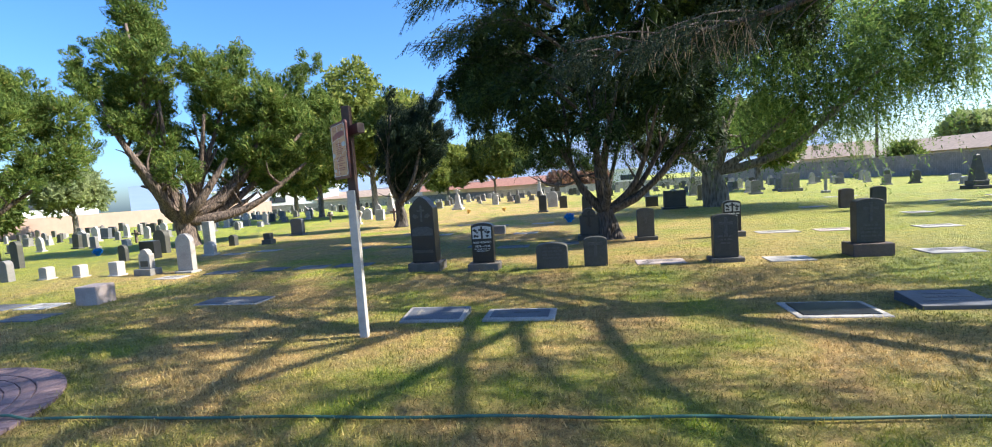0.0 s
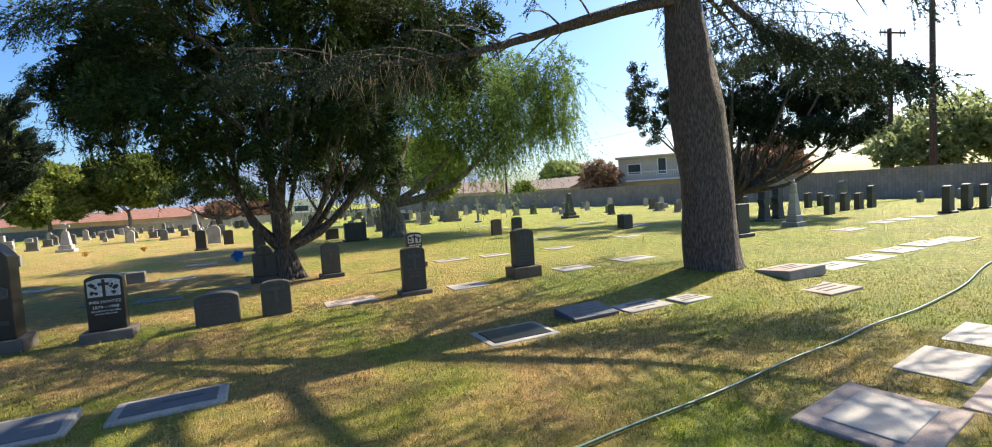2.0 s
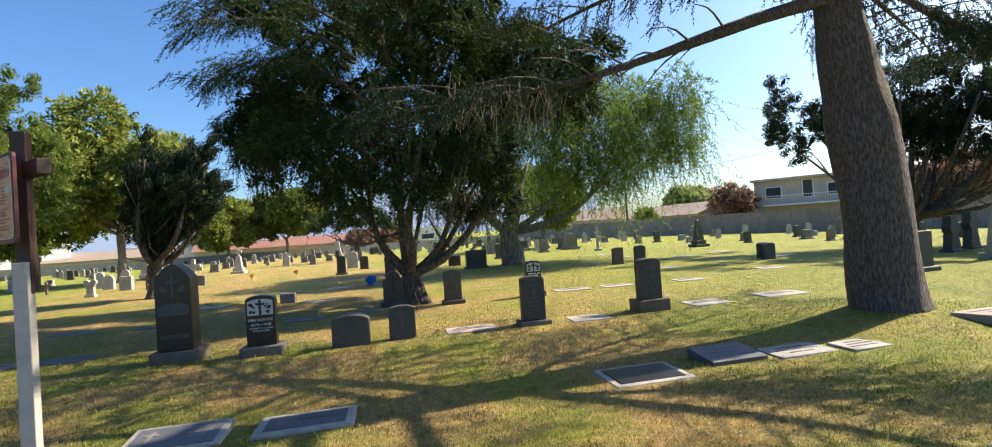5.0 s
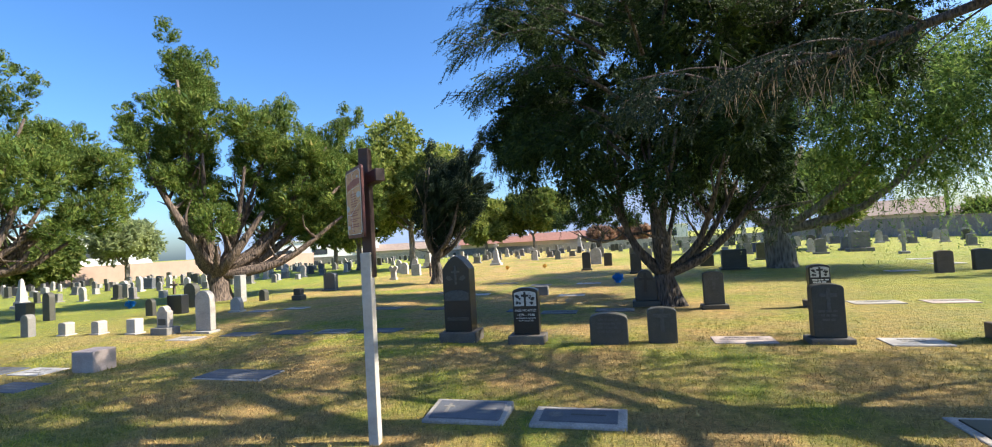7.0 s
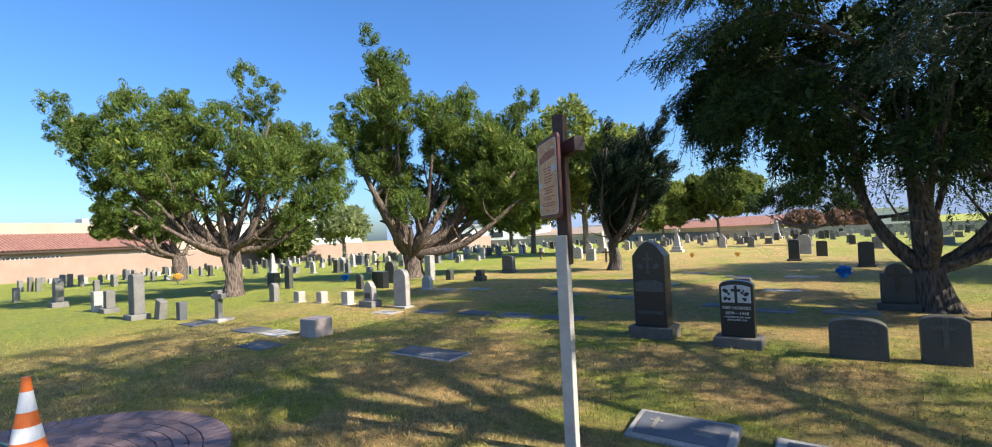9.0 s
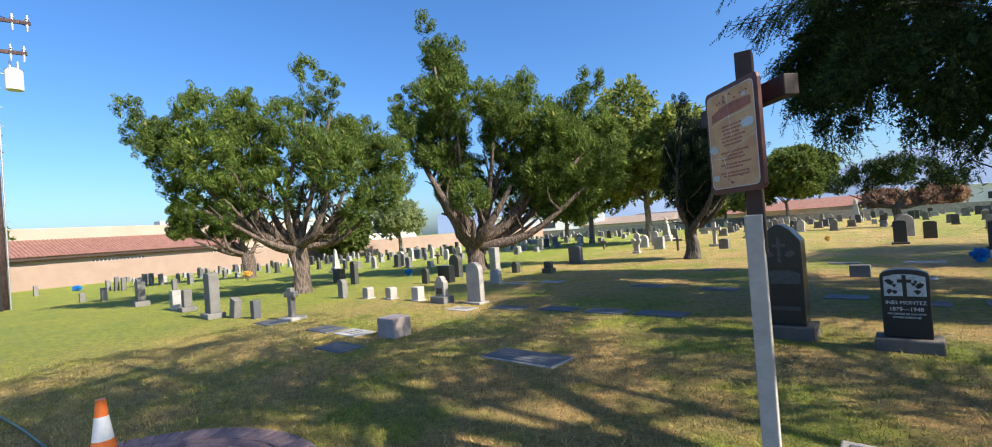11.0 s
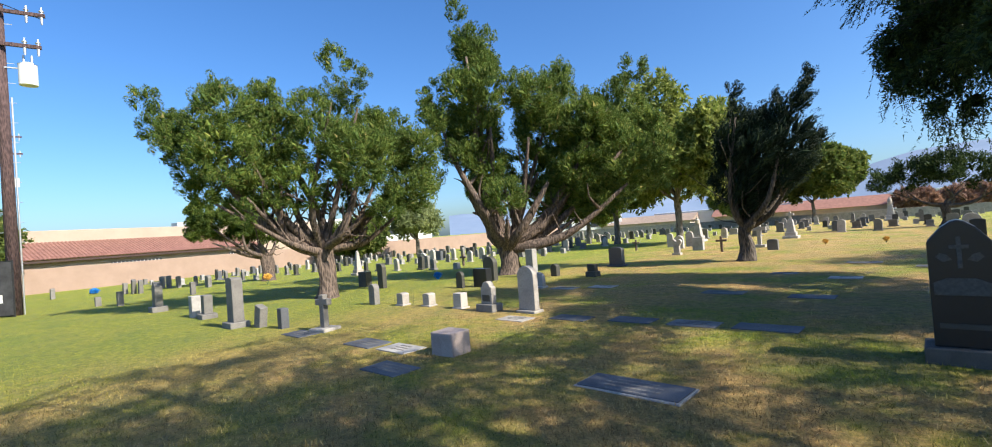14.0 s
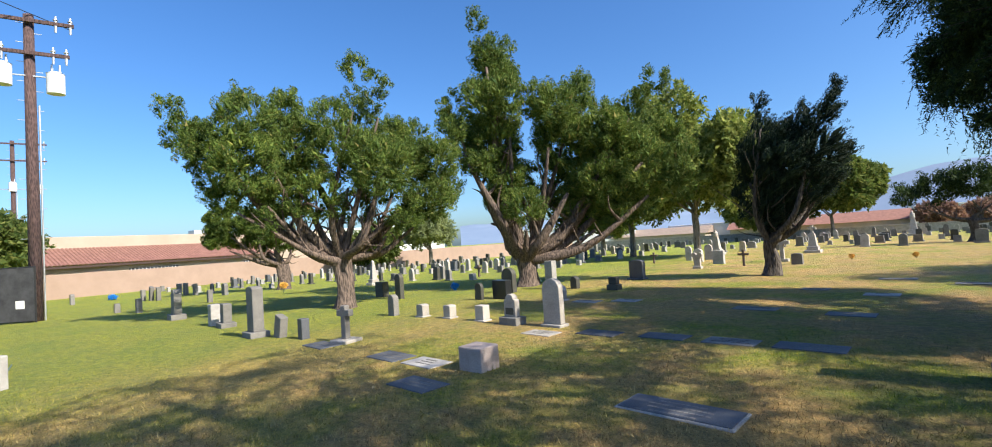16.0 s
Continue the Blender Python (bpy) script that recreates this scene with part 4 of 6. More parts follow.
def cedar_tree():
    """The great cedar: a bare stout trunk, and long boughs that droop over the walk."""
    rng = np.random.default_rng(31)
    x, y = 7.32, 6.92
    g = ground_z(x, y)
    tree = thing("cedar_tree", x, y, g - 0.05, 0, "large cedar with a stout straight trunk and drooping boughs", "tree")
    bm = bmesh.new()
    pts = curve_points([(0, 0, -0.15), (-0.05, 0.05, 1.2), (-0.13, 0.2, 3.2), (-0.2, 0.3, 4.7), (-0.25, 0.35, 8.5), (-0.2, 0.3, 14.2)], 22)
    radii = [0.40 * (1 - 0.78 * max(0, i - 7) / 14) + 0.13 * math.exp(-i * 0.9) for i in range(22)]
    tube(bm, pts, radii, 22, 0.16, 3)
    part("trunk", bm, BARK_CEDAR, tree, smooth=True)
    boughs = [[(-0.25, 0.1, 4.35), (-1.2, 0.7, 4.17), (-2.4, 1.4, 3.84), (-3.6, 2.1, 3.57), (-4.7, 2.7, 3.5), (-5.8, 3.2, 3.4)],
              [(-0.25, 0.2, 5.6), (-2.0, 1.2, 6.2), (-4.5, 1.8, 6.3), (-7.0, 1.6, 6.1), (-8.4, 0.9, 5.8)],
              [(-0.2, 0.3, 6.4), (-2.0, -0.6, 6.9), (-4.6, -1.2, 7.0), (-7.0, -1.6, 6.6)],
              [(-0.2, 0.3, 5.2), (-1.2, 2.4, 5.7), (-2.6, 4.6, 5.5), (-3.8, 6.4, 4.9)],
              [(0.1, 0.1, 4.55), (0.7, -0.8, 4.35), (1.3, -1.7, 4.25), (1.9, -2.8, 4.3), (2.6, -4.0, 4.3)],
              [(0.1, 0.3, 4.6), (1.6, 1.0, 5.0), (3.6, 1.6, 4.9), (5.4, 2.0, 4.5)],
              [(-0.2, 0.3, 7.6), (-1.8, 1.6, 8.1), (-4.2, 2.8, 7.6), (-6.0, 3.4, 6.8)],
              [(-0.2, 0.3, 8.4), (-1.6, -1.2, 8.9), (-3.8, -2.4, 8.3)],
              [(-0.2, 0.3, 7.0), (1.6, 1.6, 7.4), (3.6, 2.6, 6.8)],
              [(-0.2, 0.3, 6.4), (0.6, -2.0, 6.9), (1.4, -4.4, 6.6)],
              [(-0.2, 0.3, 9.6), (-1.8, 0.6, 10.0), (-3.6, 1.0, 9.4)],
              [(-0.2, 0.3, 10.0), (0.6, 1.8, 10.3), (1.6, 3.2, 9.8)],
              [(-0.2, 0.3, 7.2), (-2.6, 0.8, 7.8), (-5.2, 0.6, 7.6), (-7.6, 0.2, 7.0)],
              [(-0.2, 0.3, 8.8), (-2.6, -0.2, 9.4), (-5.4, -0.4, 9.2), (-8.0, -0.8, 8.4)],
              [(-0.2, 0.3, 6.8), (-1.4, -1.6, 7.2), (-3.2, -3.6, 7.0), (-4.6, -5.0, 6.6)],
              [(-0.2, 0.3, 9.2), (-2.2, 1.4, 9.8), (-5.0, 2.2, 9.6), (-7.8, 2.6, 8.8)],
              [(-0.2, 0.3, 10.6), (-1.6, -0.8, 11.0), (-3.4, -1.4, 10.6)],
              [(-0.2, 0.3, 6.0), (1.4, -1.6, 6.9), (3.4, -3.4, 6.7)],
              [(0.1, -0.1, 4.45), (0.43, -0.68, 3.68), (0.85, -1.35, 3.22), (1.33, -2.13, 2.8)],
              [(0.0, 0.1, 5.4), (0.8, -1.6, 5.9), (1.6, -3.2, 5.9), (2.2, -4.4, 5.5)],
              [(-0.2, 0.1, 5.9), (-0.8, -1.8, 6.4), (-1.2, -3.6, 6.3), (-1.4, -5.0, 5.9)]]
    # the upper crown: whorls of boughs, long low down and short towards the top
    for k in range(11):
        z = 6.6 + 7.2 * k / 10
        turn = k * 2.4 + rng.uniform(-0.3, 0.3)
        long = rng.uniform(0.75, 1.1) * (6.4 - 4.4 * (k / 10) ** 1.3)
        c, s = math.cos(turn) * long, math.sin(turn) * long
        boughs.append([(-0.2, 0.3, z), (0.35 * c, 0.35 * s + 0.2, z + 0.45), (0.7 * c, 0.7 * s, z + 0.35), (c, s, z - 0.3)])
    tri = []
    for n, line in enumerate(boughs):
        pts = curve_points(line, 16)
        k = 0.11 if n in (0, 4) else 0.06 if n == 18 else 0.075
        bm = tube(bmesh.new(), pts, [max(0.018, k * (1 - 0.9 * i / 15)) for i in range(16)], 9, 0.35, n)
        starts, push = [], []
        for i in range(4, 16):
            for s in (-1, 1):
                d = (pts[i] - pts[i - 1]).normalized()
                side = Vector((-d.y, d.x, 0)) * s
                reach = (0.45 if n == 18 else 1.0) * rng.uniform(0.7, 1.5) * (0.6 + 0.5 * math.sin(math.pi * (i - 3) / 13)) * 1.25
                end = pts[i] + side * reach + d * reach * 0.6 + Vector((0, 0, rng.uniform(-0.35, 0.15)))
                mid = pts[i].lerp(end, 0.5) + Vector((0, 0, 0.12))
                tw = curve_points([pts[i], mid, end], 6)
                tube(bm, tw, [0.02, 0.017, 0.014, 0.011, 0.008, 0.004], 5)
                if (n in (0, 4) and i < 8) or (n > 18 and rng.random() < 0.45):
                    continue
                for q in np.linspace(0.1, 1, 27):
                    a = tw[min(5, int(q * 5))].lerp(tw[min(5, int(q * 5) + 1)], q * 5 % 1)
                    starts.append(np.array(a) + rng.normal(size=3) * 0.05)
                    push.append(np.array(side * rng.uniform(-0.7, 0.9) + d * rng.uniform(0.2, 1.2)))
        part("bough", bm, BARK_CEDAR, tree, smooth=True)
        if starts:
            low = n < 6 or n == 18
            tri.append(strands(starts if low else starts[::2], (0.18, 0.6), rng, (0.035, 0.08) if low else (0.06, 0.11), 0.02 if low else 0.032, 0.015 if low else 0.026, 0.35, push if low else push[::2]))
    leaves("needles", np.concatenate(tri), CEDAR, tree)
    # bare dead twigs hanging below the lowest bough
    bm = bmesh.new()
    for _ in range(70):
        a = Vector((rng.uniform(-5.4, -3.6), rng.uniform(1.9, 3.1), rng.uniform(3.35, 3.7)))
        b = a + Vector((rng.normal() * 0.12, rng.normal() * 0.12, -rng.uniform(0.2, 0.6)))
        tube(bm, [a, a.lerp(b, 0.5) + Vector(rng.normal(size=3)) * 0.05, b], [0.006, 0.005, 0.003], 4)
    tagged(part("dead_twig", bm, TWIG, tree, "dry brown hanging twigs"), kind="stuff")


cedar_tree()


def broad_tree(x, y, h, r, mat, label, seed, bark=BARK_PALE, squash=0.85, n=13, trunk=0.25, leaf=(0.25, 0.45), density=6.5, bare=0.3):
    rng = np.random.default_rng(seed)
    tree = thing("tree", x, y, None, 0, label, "tree")
    lob = []
    cz = h * (1 + bare) / 2
    for i in range(n):
        d = unit(rng.normal(size=3))
        lob.append((d[0] * r * 0.66, d[1] * r * 0.66, cz + d[2] * (h * (1 - bare) / 2) * 0.7, r * rng.uniform(0.32, 0.52)))
    limbs(tree, [(0, 0, -0.2), (0.05, 0, h * bare * 0.5), (0, 0.05, h * bare)], [(l[0] * 0.7, l[1] * 0.7, l[2]) for l in lob[:6]], bark, trunk, rng, 8, 0.3)
    leaves("crown", tufts(lob, density, rng, leaf, leaf[1] * 0.45, 12, 0.1, 1.0, 0.35, 0.5, squash), mat, tree)


broad_tree(-11.6, 39.3, 11.0, 4.6, YELLOWGREEN, "tall airy tree with yellow-green leaves", 41, squash=1.1)
broad_tree(-17.5, 43.0, 9.0, 4.0, MIDGREEN, "green broadleaf tree among the graves", 42)
broad_tree(-24.0, 52.0, 8.0, 4.2, MIDGREEN, "dark green broadleaf tree among the graves", 43)
broad_tree(-5.0, 93.0, 11.0, 6.2, MIDGREEN, "round green tree by the far wall", 44, leaf=(0.4, 0.7), density=4.5)
broad_tree(-13.5, 90.0, 9.0, 5.0, YELLOWGREEN, "light green tree by the far wall", 45, leaf=(0.4, 0.7), density=4.5)
broad_tree(-43.0, 46.0, 6.5, 2.6, GREYGREEN, "grey-green feathery tree by the boundary wall", 46)
broad_tree(-46.0, 40.0, 4.5, 2.9, MIDGREEN, "small dark green tree by the boundary wall", 47)
broad_tree(-47.0, 9.5, 5.6, 3.0, MIDGREEN, "bushy green tree behind the screened fence", 48)
broad_tree(66.0, 76.0, 7.5, 4.5, GREYGREEN, "round green tree behind the houses", 49, leaf=(0.4, 0.7), density=4.5)
broad_tree(49.0, 15.0, 7.0, 4.0, GREYGREEN, "pale green tree behind the block wall", 50, density=2.6)
broad_tree(49.5, 8.0, 7.0, 4.4, GREYGREEN, "pale green tree behind the block wall", 51, density=2.6)
broad_tree(45.0, 25.0, 5.0, 3.0, REDLEAF, "sparse reddish tree behind the block wall", 52, density=5)
broad_tree(46.0, 47.0, 5.0, 2.6, REDLEAF, "bare-looking reddish tree behind the block wall", 53, density=3)
broad_tree(41.5, 57.0, 3.4, 1.5, MIDGREEN, "small dark shrub behind the block wall", 54, bare=0.1)
broad_tree(18.0, 40.0, 6.0, 3.4, MIDGREEN, "dark green tree near the block wall", 55)
broad_tree(8.0, 103.0, 3.6, 2.4, REDLEAF, "low reddish tree beyond the far wall", 56, leaf=(0.4, 0.7), density=5)
broad_tree(15.0, 105.0, 3.4, 3.4, REDLEAF, "low reddish tree beyond the far wall", 57, leaf=(0.4, 0.7), density=5)


# ---- gravestones ----
ROW = -8.0


def lettering(parent, text, size, x, y, z, mat, name="lettering"):
    cu = bpy.data.curves.new(name, "FONT")
    cu.body, cu.size, cu.align_x, cu.extrude = text, size, "CENTER", 0.002
    tmp = new(name, cu)
    me = bpy.data.meshes.new_from_object(tmp.evaluated_get(bpy.context.evaluated_depsgraph_get()))
    bpy.data.objects.remove(tmp)
    me.materials.append(mat)
    ob = new(name, me)
    ob.parent, ob.matrix_basis = parent, pose(x, y, z, 90, 0, 0)
    return tagged(ob, kind="stuff")


def worn_lines(parent, w, z_top, y, mat, rows=4, seed=0, tall=0.03):
    """Lines of writing too worn to read, as plain bars."""
    rng = random.Random(seed)
    bm = bmesh.new()
    for i in range(rows):
        ww = w * rng.uniform(0.55, 0.95)
        x = -ww / 2
        while x < ww / 2 - 0.02:
            k = rng.uniform(0.03, 0.09)
            box(bm, x + k / 2, y, z_top - i * tall * 1.9, min(k, ww / 2 - x), 0.004, tall)
            x += k + 0.015
    tagged(part("inscription", bm, mat, parent), kind="stuff")


def headstone(x, y, w, h, kind="arch", mat=GRANITE, label="", depth=0.14, base=(0, 0, 0), base_mat=None, yaw=ROW, lean=0.0, tilt=0.0, lines=0, cross=0.0, letter=DULL_LETTER, name="headstone", group="gravestones"):
    s = thing(name, x, y, None, yaw, label, "gravestone", group, lean=lean, tilt=tilt)
    bw, bd, bh = base
    if bh:
        part("base", block(0, 0, -0.04, bw, bd, bh + 0.04, 0.015), base_mat or mat, s)
    part("tablet", prism(outline(kind, w, h - bh + 0.0), depth, 0, 0.012, bh - (0.0 if bh else 0.03)), mat, s)
    if cross:
        part("carved_cross", prism(cross_shape(cross * 0.7, cross, cross * 0.15), 0.012, -depth / 2 - 0.003, 0.003, h * 0.93 - cross), letter, s)
    if lines:
        worn_lines(s, w * 0.8, h * (0.52 if cross else 0.72), -depth / 2 - 0.001, letter, lines, int(abs(x * 31 + y * 7)))
    return s


# the front row
ob = headstone(-1.85, 10.64, 0.46, 1.38, "pointed", BLACK_GRANITE, "tall black granite gravestone with pointed top on a grey base", 0.3, (0.62, 0.46, 0.16), BASE_GRANITE)
part("carved_band", prism([(-0.20, 0), (-0.20, 0.12), (-0.1, 0.165), (0.1, 0.165), (0.20, 0.12), (0.20, 0)], 0.012, -0.152, 0.003, 0.66), DULL_LETTER, ob, "grey carved arched name band")
part("carved_cross", prism(cross_shape(0.14, 0.3, 0.035), 0.01, -0.153, 0.002, 0.92), DULL_LETTER, ob)
for sx in (-1, 1):
    part("carved_leaf", prism([(sx * 0.05, 0), (sx * 0.09, 0.05), (sx * 0.14, 0.07), (sx * 0.17, 0.03), (sx * 0.12, -0.02)][::sx], 0.008, -0.152, 0.0, 1.0), DULL_LETTER, ob)
part("lower_line", prism([(-0.18, 0), (-0.18, 0.05), (0.18, 0.05), (0.18, 0)], 0.008, -0.152, 0.0, 0.34), DARK_GRANITE, ob)


def flower_panel(stone, w, h0, h1, y):
    """A pale etched panel with a dark cross and flower sprays either side."""
    part("etched_panel", prism([(-w / 2, 0), (-w / 2, h1 - h0 - 0.03), (-w / 4, h1 - h0 - 0.005), (0, h1 - h0), (w / 4, h1 - h0 - 0.005), (w / 2, h1 - h0 - 0.03), (w / 2, 0)], 0.006, y, 0.0, h0), ETCHED, stone, "pale etched panel")
    part("dark_cross", prism(cross_shape(0.115, h1 - h0 - 0.01, 0.034, 0.72), 0.006, y - 0.004, 0.0, h0), BLACK_GRANITE, stone)
    rng = random.Random(4)
    for sx in (-1, 1):
        for k in range(9):
            cx, cz = sx * rng.uniform(0.07, w / 2 - 0.035), rng.uniform(h0 + 0.03, h1 - 0.05)
            r = rng.uniform(0.014, 0.026)
            pts = [(cx + r * math.cos(a) * (1 + 0.5 * math.sin(3 * a)), cz - h0 + r * math.sin(a)) for a in np.linspace(0, 2 * math.pi, 10)[:-1]][::-1]
            part("etched_leaf", prism(pts, 0.004, y - 0.004, 0.0, h0), BLACK_GRANITE, stone)


cr = headstone(-0.74, 10.33, 0.40, 0.85, "segment", BLACK_GRANITE, "polished black gravestone with etched flowers, cross and pale lettering", 0.16, (0.56, 0.36, 0.13), BASE_GRANITE)
flower_panel(cr, 0.34, 0.57, 0.80, -0.084)
lettering(cr, "INES MONTEZ", 0.052, 0, -0.083, 0.485, LETTER)
lettering(cr, "1879\u20141948", 0.056, 0, -0.083, 0.415, LETTER)
lettering(cr, "RECUERDO DE SUS HIJOS", 0.027, 0, -0.083, 0.375, LETTER)
lettering(cr, "EN PAZ DESCANSE", 0.027, 0, -0.083, 0.338, LETTER)

low = headstone(0.47, 10.09, 0.54, 0.48, "segment", DARK_GRANITE, "low wide rough grey granite gravestone", 0.2, lines=4)
headstone(1.22, 10.06, 0.40, 0.54, "segment", DARK_GRANITE, "small grey granite gravestone with a carved cross", 0.16, cross=0.34)
headstone(1.62, 13.72, 0.46, 0.78, "shoulder", DARK_GRANITE, "grey granite gravestone with a dark cross beside the tree", 0.2, (0.58, 0.34, 0.12), cross=0.42, letter=BLACK_GRANITE)
headstone(2.80, 12.95, 0.38, 0.74, "segment", DARK_GRANITE, "dark granite tablet with a carved cross on a base", 0.16, (0.5, 0.3, 0.09), cross=0.3)
cr2 = headstone(4.61, 12.65, 0.36, 0.80, "segment", BLACK_GRANITE, "black gravestone with etched flower panel on a grey base", 0.16, (0.5, 0.34, 0.12), BASE_GRANITE)
flower_panel(cr2, 0.31, 0.56, 0.76, -0.084)
worn_lines(cr2, 0.28, 0.5, -0.082, LETTER, 3, 2, 0.022)
headstone(3.29, 9.77, 0.38, 0.78, "segment", DARK_GRANITE, "dark granite tablet with carved cross on a low base", 0.18, (0.52, 0.34, 0.07), BASE_GRANITE, cross=0.3, lines=3)
headstone(5.42, 9.58, 0.40, 0.90, "segment", DARK_GRANITE, "tall dark granite tablet on a thick brown base", 0.2, (0.58, 0.38, 0.2), BROWN_STONE, cross=0.3, lines=4)
headstone(2.15, 14.3, 0.34, 0.62, "flat", DARK_GRANITE, "dark squared tablet behind the tree", 0.14)
headstone(-0.75, 16.5, 0.36, 0.28, "flat", GRANITE, "small grey block gravestone in the shade", 0.2)

# measured stones of the middle ground
headstone(10.36, 17.80, 0.40, 0.65, "segment", BROWN_STONE, "brown granite tablet standing in grass", 0.16)
headstone(11.61, 18.18, 0.42, 0.63, "segment", DARK_GRANITE, "dark granite tablet standing in grass", 0.16)
headstone(13.95, 14.50, 0.42, 0.57, "segment", DARK_GRANITE, "dark granite tablet on the sunny lawn", 0.16)
headstone(6.30, 22.20, 0.86, 0.76, "flat", DARK_GRANITE, "wide dark granite family stone", 0.3, (1.0, 0.5, 0.08))
headstone(6.05, 24.80, 0.55, 0.50, "flat", DARK_GRANITE, "squat dark granite stone", 0.3)
headstone(1.00, 25.80, 0.38, 0.85, "segment", DARK_GRANITE, "dark granite tablet on a base", 0.2, (0.5, 0.36, 0.08))
headstone(1.85, 31.50, 0.60, 0.98, "arch", PALE_GRANITE, "wide pale granite stone with rounded top", 0.25)
headstone(2.28, 29.00, 0.42, 0.72, "segment", DARK_GRANITE, "dark granite tablet standing in grass", 0.18)
headstone(2.74, 22.54, 0.42, 0.81, "segment", DARK_GRANITE, "dark granite tablet standing in grass", 0.18, (0.5, 0.34, 0.07))
headstone(9.45, 27.85, 0.40, 0.84, "segment", DARK_GRANITE, "dark granite tablet standing in grass", 0.18, (0.52, 0.36, 0.08))
headstone(11.1, 31.0, 0.36, 0.58, "flat", GRANITE, "grey granite tablet standing in grass", 0.18)
headstone(13.7, 31.0, 0.50, 0.83, "segment", GRANITE, "grey granite tablet on a base", 0.2, (0.7, 0.4, 0.1))
headstone(16.3, 32.2, 0.92, 1.1, "flat", GRANITE, "large grey granite family stone", 0.4, (1.2, 0.6, 0.2))
headstone(17.75, 11.47, 0.40, 1.07, "waisted", DARK_GRANITE, "dark waisted stone shaped like a broad cross", 0.25, (0.5, 0.4, 0.08))
headstone(19.10, 11.65, 0.40, 1.15, "waisted", DARK_GRANITE, "dark waisted stone shaped like a broad cross", 0.25, (0.5, 0.4, 0.08))
headstone(21.8, 11.0, 0.40, 0.80, "segment", DARK_GRANITE, "dark granite tablet in a row", 0.22)
headstone(24.3, 11.4, 0.36, 0.80, "arch", DARK_GRANITE, "dark granite tablet in a row", 0.22)
headstone(25.21, 11.2, 0.36, 0.76, "segment", DARK_GRANITE, "dark granite tablet in a row", 0.22)
headstone(26.68, 11.22, 0.38, 1.05, "segment", DARK_GRANITE, "taller dark granite tablet in a row", 0.22)
headstone(22.09, 7.51, 0.36, 0.95, "segment", DARK_GRANITE, "dark granite tablet with a small base", 0.22, (0.45, 0.4, 0.08))
headstone(24.32, 7.51, 0.40, 0.98, "segment", DARK_GRANITE, "dark granite tablet standing in grass", 0.22, (0.45, 0.4, 0.08))
headstone(12.85, 9.6, 0.46, 0.90, "flat", DARK_GRANITE, "dark upright stone on a base", 0.25, (0.6, 0.45, 0.1))
headstone(14.2, 14.9, 0.42, 0.56, "segment", DARK_GRANITE, "dark granite tablet standing in grass", 0.18)
headstone(39.54, 14.1, 0.36, 0.55, "arch", GRANITE, "grey tablet near the block wall", 0.18)
headstone(40.37, 14.0, 0.36, 0.6, "segment", GRANITE, "grey tablet near the block wall", 0.18)
headstone(31.57, 10.79, 0.36, 0.6, "arch", GRANITE, "grey tablet near the block wall", 0.18)
headstone(22.3, 15.5, 0.4, 0.75, "segment", DARK_GRANITE, "dark granite tablet in a row", 0.2)
headstone(24.4, 15.9, 0.4, 0.8, "segment", DARK_GRANITE, "dark granite tablet in a row", 0.2)
headstone(26.4, 15.4, 0.4, 0.7, "segment", DARK_GRANITE, "dark granite tablet in a row", 0.2)

headstone(25.45, 7.25, 0.38, 0.92, "segment", DARK_GRANITE, "dark granite tablet standing in grass", 0.22, (0.48, 0.4, 0.06))
headstone(27.66, 7.11, 0.42, 1.05, "segment", DARK_GRANITE, "tall dark granite tablet on a low base", 0.22, (0.55, 0.4, 0.08))
headstone(27.41, 14.2, 0.36, 0.8, "segment", DARK_GRANITE, "dark granite tablet in a row", 0.22)
headstone(29.24, 14.37, 0.36, 0.75, "segment", DARK_GRANITE, "dark granite tablet in a row", 0.22)
headstone(35.16, 10.07, 0.36, 0.6, "arch", GRANITE, "grey tablet near the block wall", 0.18)
headstone(38.25, 9.98, 0.8, 0.6, "flat", GRANITE, "wide grey family stone near the block wall", 0.25)

# the paler stones under the junipers
headstone(-7.76, 12.30, 0.40, 0.90, "arch", MARBLE, "tall white marble tablet with rounded top", 0.14, (0.46, 0.3, 0.05), CONCRETE)
wb = headstone(-8.68, 12.25, 0.30, 0.60, "shoulder", MARBLE, "small white marble tablet on a grey base", 0.14, (0.46, 0.32, 0.15), GRANITE)
part("dark_plate", block(0, -0.075, 0.2, 0.2, 0.012, 0.13), DARK_GRANITE, wb)
for x, y, w, h, k in ((-9.55, 12.40, 0.25, 0.33, "flat"), (-10.60, 12.55, 0.23, 0.30, "segment"), (-11.48, 12.58, 0.24, 0.30, "segment")):
    headstone(x, y, w, h, k, MARBLE, "small white marble footstone block", 0.2, (w + 0.06, 0.26, 0.03))
headstone(-12.52, 12.6, 0.26, 0.55, "arch", GRANITE, "narrow weathered grey tablet", 0.16)
headstone(-15.31, 15.4, 0.30, 0.86, "arch", DARK_GRANITE, "tall narrow dark tablet", 0.16)
headstone(-16.7, 15.85, 0.48, 0.56, "flat", DARK_GRANITE, "squared dark granite stone", 0.25)
headstone(-12.04, 15.5, 0.27, 0.52, "arch", DARK_GRANITE, "small dark rounded tablet", 0.12)
headstone(-11.47, 15.85, 0.54, 0.57, "flat", BLACK_GRANITE, "wide black granite squared stone", 0.25)
headstone(-12.2, 17.3, 0.48, 0.82, "arch", DARK_GRANITE, "broad dark rounded tablet", 0.2)
headstone(-9.47, 15.7, 0.35, 0.42, "arch", MARBLE, "small white rounded tablet", 0.14, (0.42, 0.26, 0.05))
